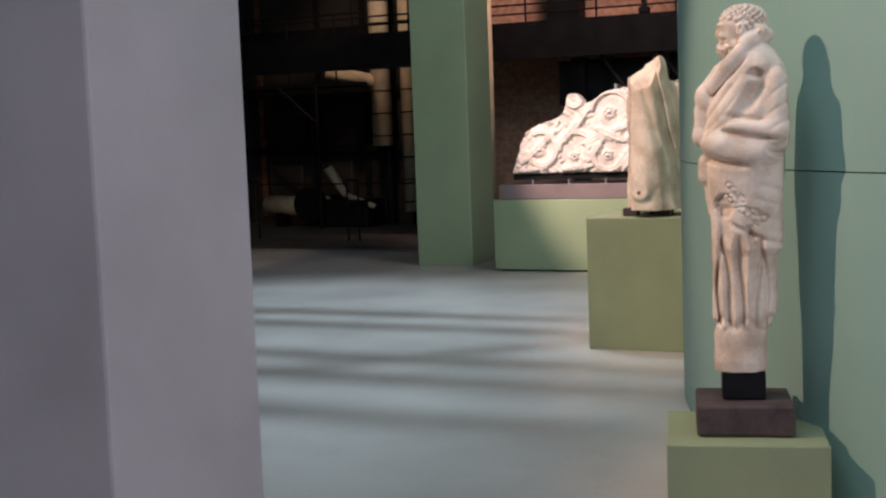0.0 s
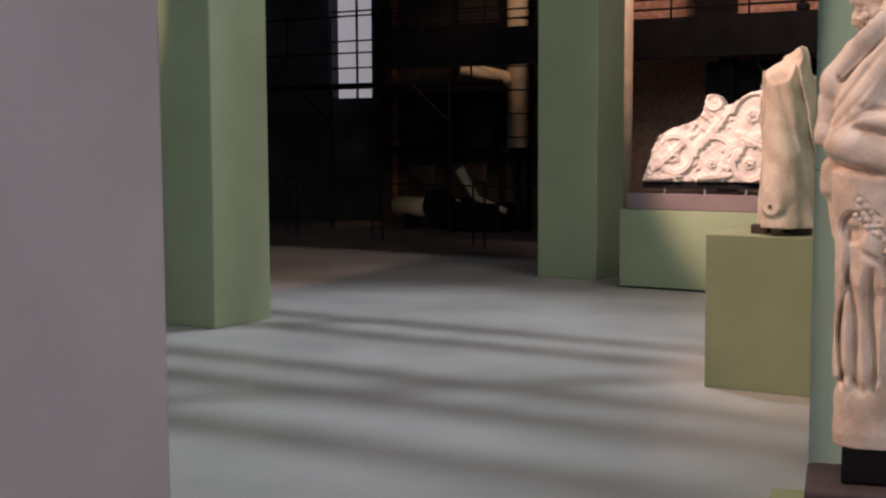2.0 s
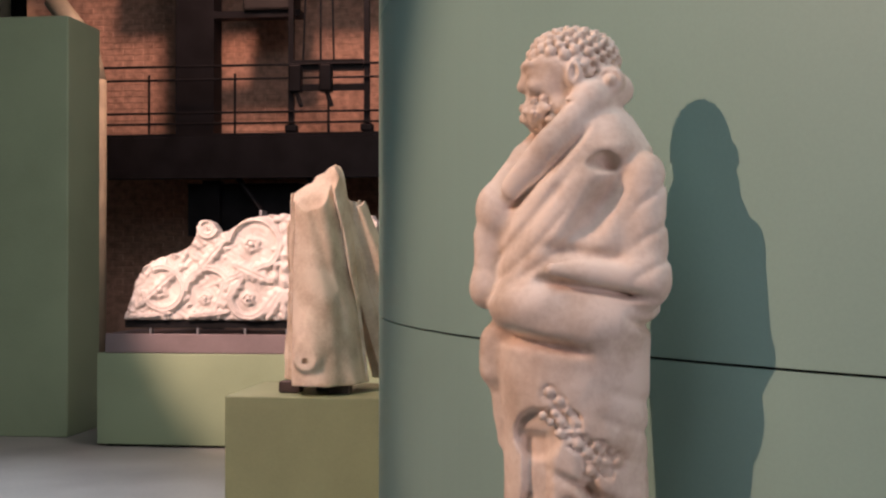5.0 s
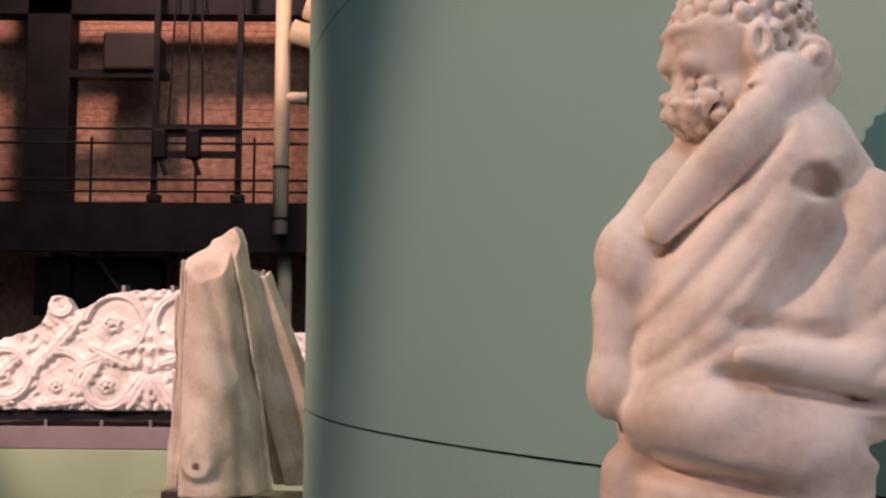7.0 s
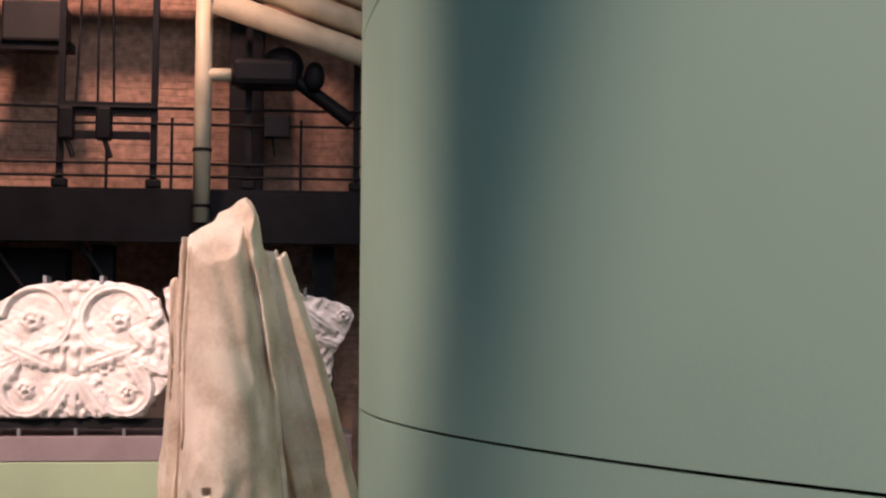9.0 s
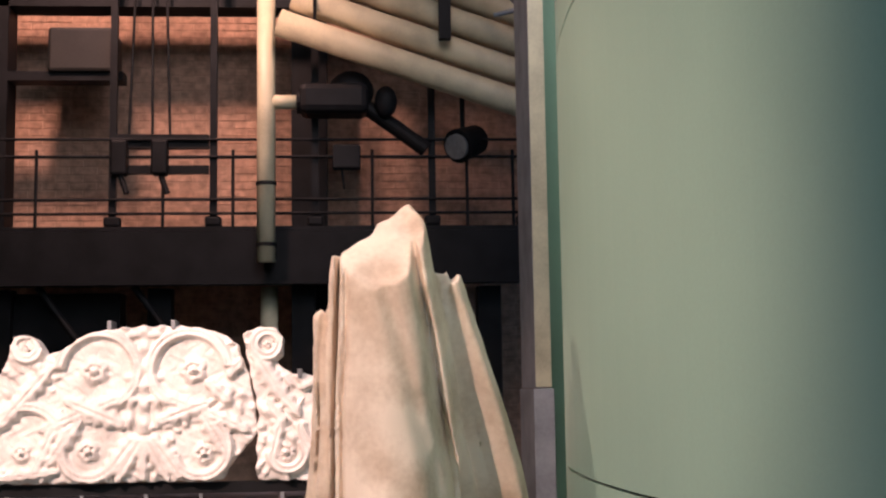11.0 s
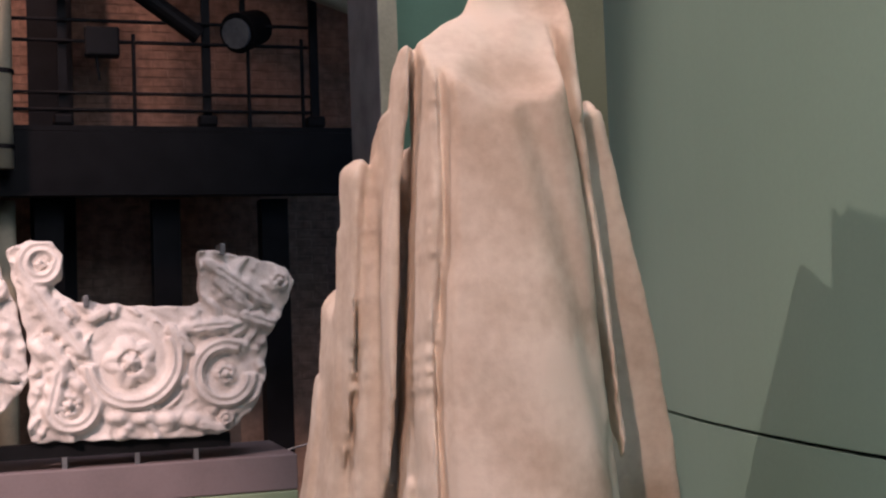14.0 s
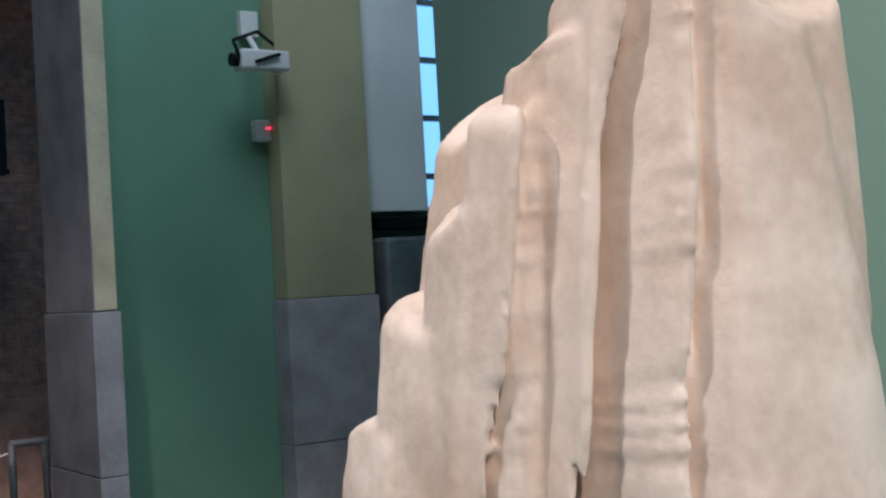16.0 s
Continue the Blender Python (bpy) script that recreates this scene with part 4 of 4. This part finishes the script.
part("strut", box(-0.16, CY - 0.5, 4.45, -0.06, CY - 0.42, 5.3), M_BLACK, tr)
for p, q in (((0.1, 5.1), (0.8, 4.5)), ((0.3, 4.65), (0.9, 4.8)), ((0.5, 5.1), (0.7, 4.5))):
    part("strut", rod((p[0], CY - 0.5, p[1]), (q[0], CY - 0.5, q[1]), 0.022), M_STEEL, tr)

# ---- machines at the far left ----
bo = thing("boiler", "huge black steam boiler front with riveted plates", "boiler")
part("body", box(-11.1, 17.2, -0.04, -6.0, 18.25, 6.5), M_BOILER, bo)
for x in (-10.8, -9.6, -8.7, -7.5):
    part("plate_strip", box(x - 0.05, 17.15, 0.1, x + 0.05, 17.198, 6.3), M_RUST if x == -10.8 else M_BLACK, bo)
for z in (1.2, 2.2, 3.2):
    part("ledge", box(-11.1, 17.05, z, -6.0, 17.198, z + 0.12), M_BLACK, bo)
for x, y, z in ((-10.3, 17.1, 0.7), (-9.3, 17.1, 0.75), (-10.2, 17.1, 1.75)):
    part("hatch", box(x - 0.35, y - 0.04, z - 0.3, x + 0.35, y + 0.09, z + 0.3, 0.03), M_BOILER, bo)
for x0, r in ((-8.15, 0.17), (-7.66, 0.12)):
    v = thing("standpipe", "cream lagged vertical steam pipe with dark bands", "pipe", group="steam pipes")
    bot = 1.3 if r > 0.15 else 0.2
    part("pipe", rod((x0, 16.7, bot), (x0, 16.7, 6.5), r, seg=24), M_CREAM, v, smooth=True)
    for i in range(14):
        z = bot + 0.15 + 0.37 * i
        part("band", rod((x0, 16.7, z), (x0, 16.7, z + 0.025), r + 0.008, seg=24), M_BLACK, v)
    part("support", rod((x0, 16.9, -0.04), (x0, 16.9, bot + 0.05), 0.07), M_BLACK, v)
hp = thing("horizontal_pipe", "cream pipe length lying on dark stands", "pipe")
part("pipe", rod((-10.4, 16.6, 0.33), (-9.2, 16.6, 0.3), 0.17, seg=24), M_CREAM, hp, smooth=True)
for x in (-10.1, -9.4):
    part("stand", box(x - 0.06, 16.45, -0.04, x + 0.06, 16.75, 0.2), M_BLACK, hp)
mc = thing("pump", "black iron pump with cream pipe elbow", "pump")
part("body", box(-9.2, 16.3, -0.04, -8.3, 17.0, 0.42, 0.05), M_BLACK, mc)
part("elbow", rod((-9.05, 16.4, 0.95), (-8.75, 16.4, 0.5), 0.09, 0.06, 16), M_CREAM, mc, smooth=True)
part("flywheel", rod((-9.4, 16.3, 0.35), (-9.4, 16.4, 0.35), 0.3, seg=20), M_BLACK, mc)
part("pipe", rod((-8.75, 16.4, 0.5), (-8.2, 16.4, 0.3), 0.05), M_CREAM, mc, smooth=True)
ph = thing("cross_pipe", "short cream pipe crossing in front of the boiler", "pipe")
part("pipe", rod((-8.9, 16.2, 2.55), (-8.15, 16.7, 2.35), 0.11, seg=20), M_CREAM, ph, smooth=True)
dr = thing("lagged_drum", "cream lagged drum hung high before the boiler", "drum")
part("drum", rod((-11.0, 14.6, 3.95), (-8.9, 14.6, 3.95), 0.13, seg=24), M_CREAM, dr, smooth=True)
part("hanger", rod((-10.5, 14.6, 4.0), (-10.5, 14.6, 6.6), 0.02), M_BLACK, dr)
part("hanger", rod((-9.3, 14.6, 4.0), (-9.3, 14.6, 6.6), 0.02), M_BLACK, dr)
gw = thing("gallery_walkway", "thin black walkway and rails before the boiler", "catwalk")
part("deck", box(-13.9, 16.0, 2.3, -8.3, 16.9, 2.36), M_BLACK, gw)
for z in (2.85, 3.45):
    part("rail", rod((-13.9, 16.0, z), (-8.0, 16.0, z), 0.015), M_BLACK, gw)
for x in (-13.2, -12.2, -11.3, -10.4, -9.5, -8.6):
    part("baluster", rod((x, 16.0, 2.36), (x, 16.0, 3.45), 0.015), M_BLACK, gw)
for x in (-11.3, -9.0):
    part("post", rod((x, 16.0, -0.04), (x, 16.0, 2.3), 0.035), M_BLACK, gw)
    part("brace", rod((x, 16.0, 1.7), (x - 0.7, 16.0, 2.3), 0.025), M_BLACK, gw)
wl = thing("window_2", "tall pale window with thin bars in the dark wall", "window", kind="structure")
for z in (2.75, 3.25, 3.8):
    part("glazing_bar", box(-13.05, 18.4, z, -12.07, 18.44, z + 0.03), M_BLACK, wl)
part("glazing_bar", box(-12.5, 18.4, 2.2, -12.47, 18.44, 4.3), M_BLACK, wl)
for x, y in ((-11.2, 14.7), (-9.3, 14.3), (-7.4, 14.0)):
    g = thing("barrier_post", "thin black steel barrier frame before the machines", "barrier", group="hall barriers")
    part("tube", rod((x, y, -0.04), (x, y, 0.85), 0.015), M_BLACK, g)
    part("tube", rod((x + 0.18, y, -0.04), (x + 0.18, y, 0.85), 0.015), M_BLACK, g)
    part("top_tube", rod((x - 0.01, y, 0.85), (x + 0.19, y, 0.85), 0.015), M_BLACK, g)
    part("rail", rod((x + 0.18, y, 0.8), (x + 1.9, y - 0.3, 0.8), 0.012), M_BLACK, g)

# ---- unseen bars added below skylight_spot to stripe the floor with shadow ----
rl = thing("shadow_grid", "unseen dark steel bars added overhead to stripe the floor with shadow", "roof grid")
for y in (6.75, 7.02, 7.2, 7.55, 7.72):
    part("bar", box(-6.6, y, 5.6, -2.4, y + 0.06, 5.7), M_BLACK, rl)
for x in (-5.2, -4.0):
    part("cross_bar", rod((x - 0.5, 6.7, 5.55), (x + 0.7, 7.8, 5.55), 0.03), M_BLACK, rl)
for x in (-6.5, -2.5):
    for y in (6.78, 7.75):
        part("hanger", rod((x, y, 5.65), (x, y, 8.0), 0.015), M_BLACK, rl)

# ---- bricks ----
rng = random.Random(4)
shapes = []
for k in range(4):
    bm = box(-0.122, -0.05, -0.031, 0.122, 0.0, 0.031, 0.004)
    for v in bm.verts:
        v.co += Vector((rng.uniform(-0.002, 0.002), rng.uniform(-0.003, 0.003), rng.uniform(-0.002, 0.002)))
    me = bpy.data.meshes.new("brick")
    bm.to_mesh(me)
    bm.free()
    me.materials.append(M_BRICK)
    shapes.append(me)
rest_v, rest_f = [], []
base_v = [tuple(v.co) for v in shapes[0].vertices]
base_f = [tuple(p.vertices) for p in shapes[0].polygons]
count = 0
for row in range(int(5.6 / 0.074)):
    z = 0.9 + 0.074 * row
    for col in range(int(8.6 / 0.256)):
        x = -6.5 + 0.256 * col + (0.128 if row % 2 else 0) + 0.13
        y = 15.305 + rng.uniform(-0.003, 0.003)
        if -2.9 < x < -1.6 and 3.0 < z < 5.0 and count < 290:
            ob = new("brick", shapes[rng.randrange(4)])
            ob.location, ob.parent = (x, y, z), brickwall
            count += 1
        else:
            n = len(rest_v)
            rest_v += [(a + x, b + y, c + z) for a, b, c in base_v]
            rest_f += [tuple(i + n for i in f) for f in base_f]
me = bpy.data.meshes.new("brickwork")
me.from_pydata(rest_v, [], rest_f)
me.materials.append(M_BRICK)
ob = new("brickwork", me)
ob.parent = brickwall
tagged(ob, "rows of red bricks", kind="stuff")
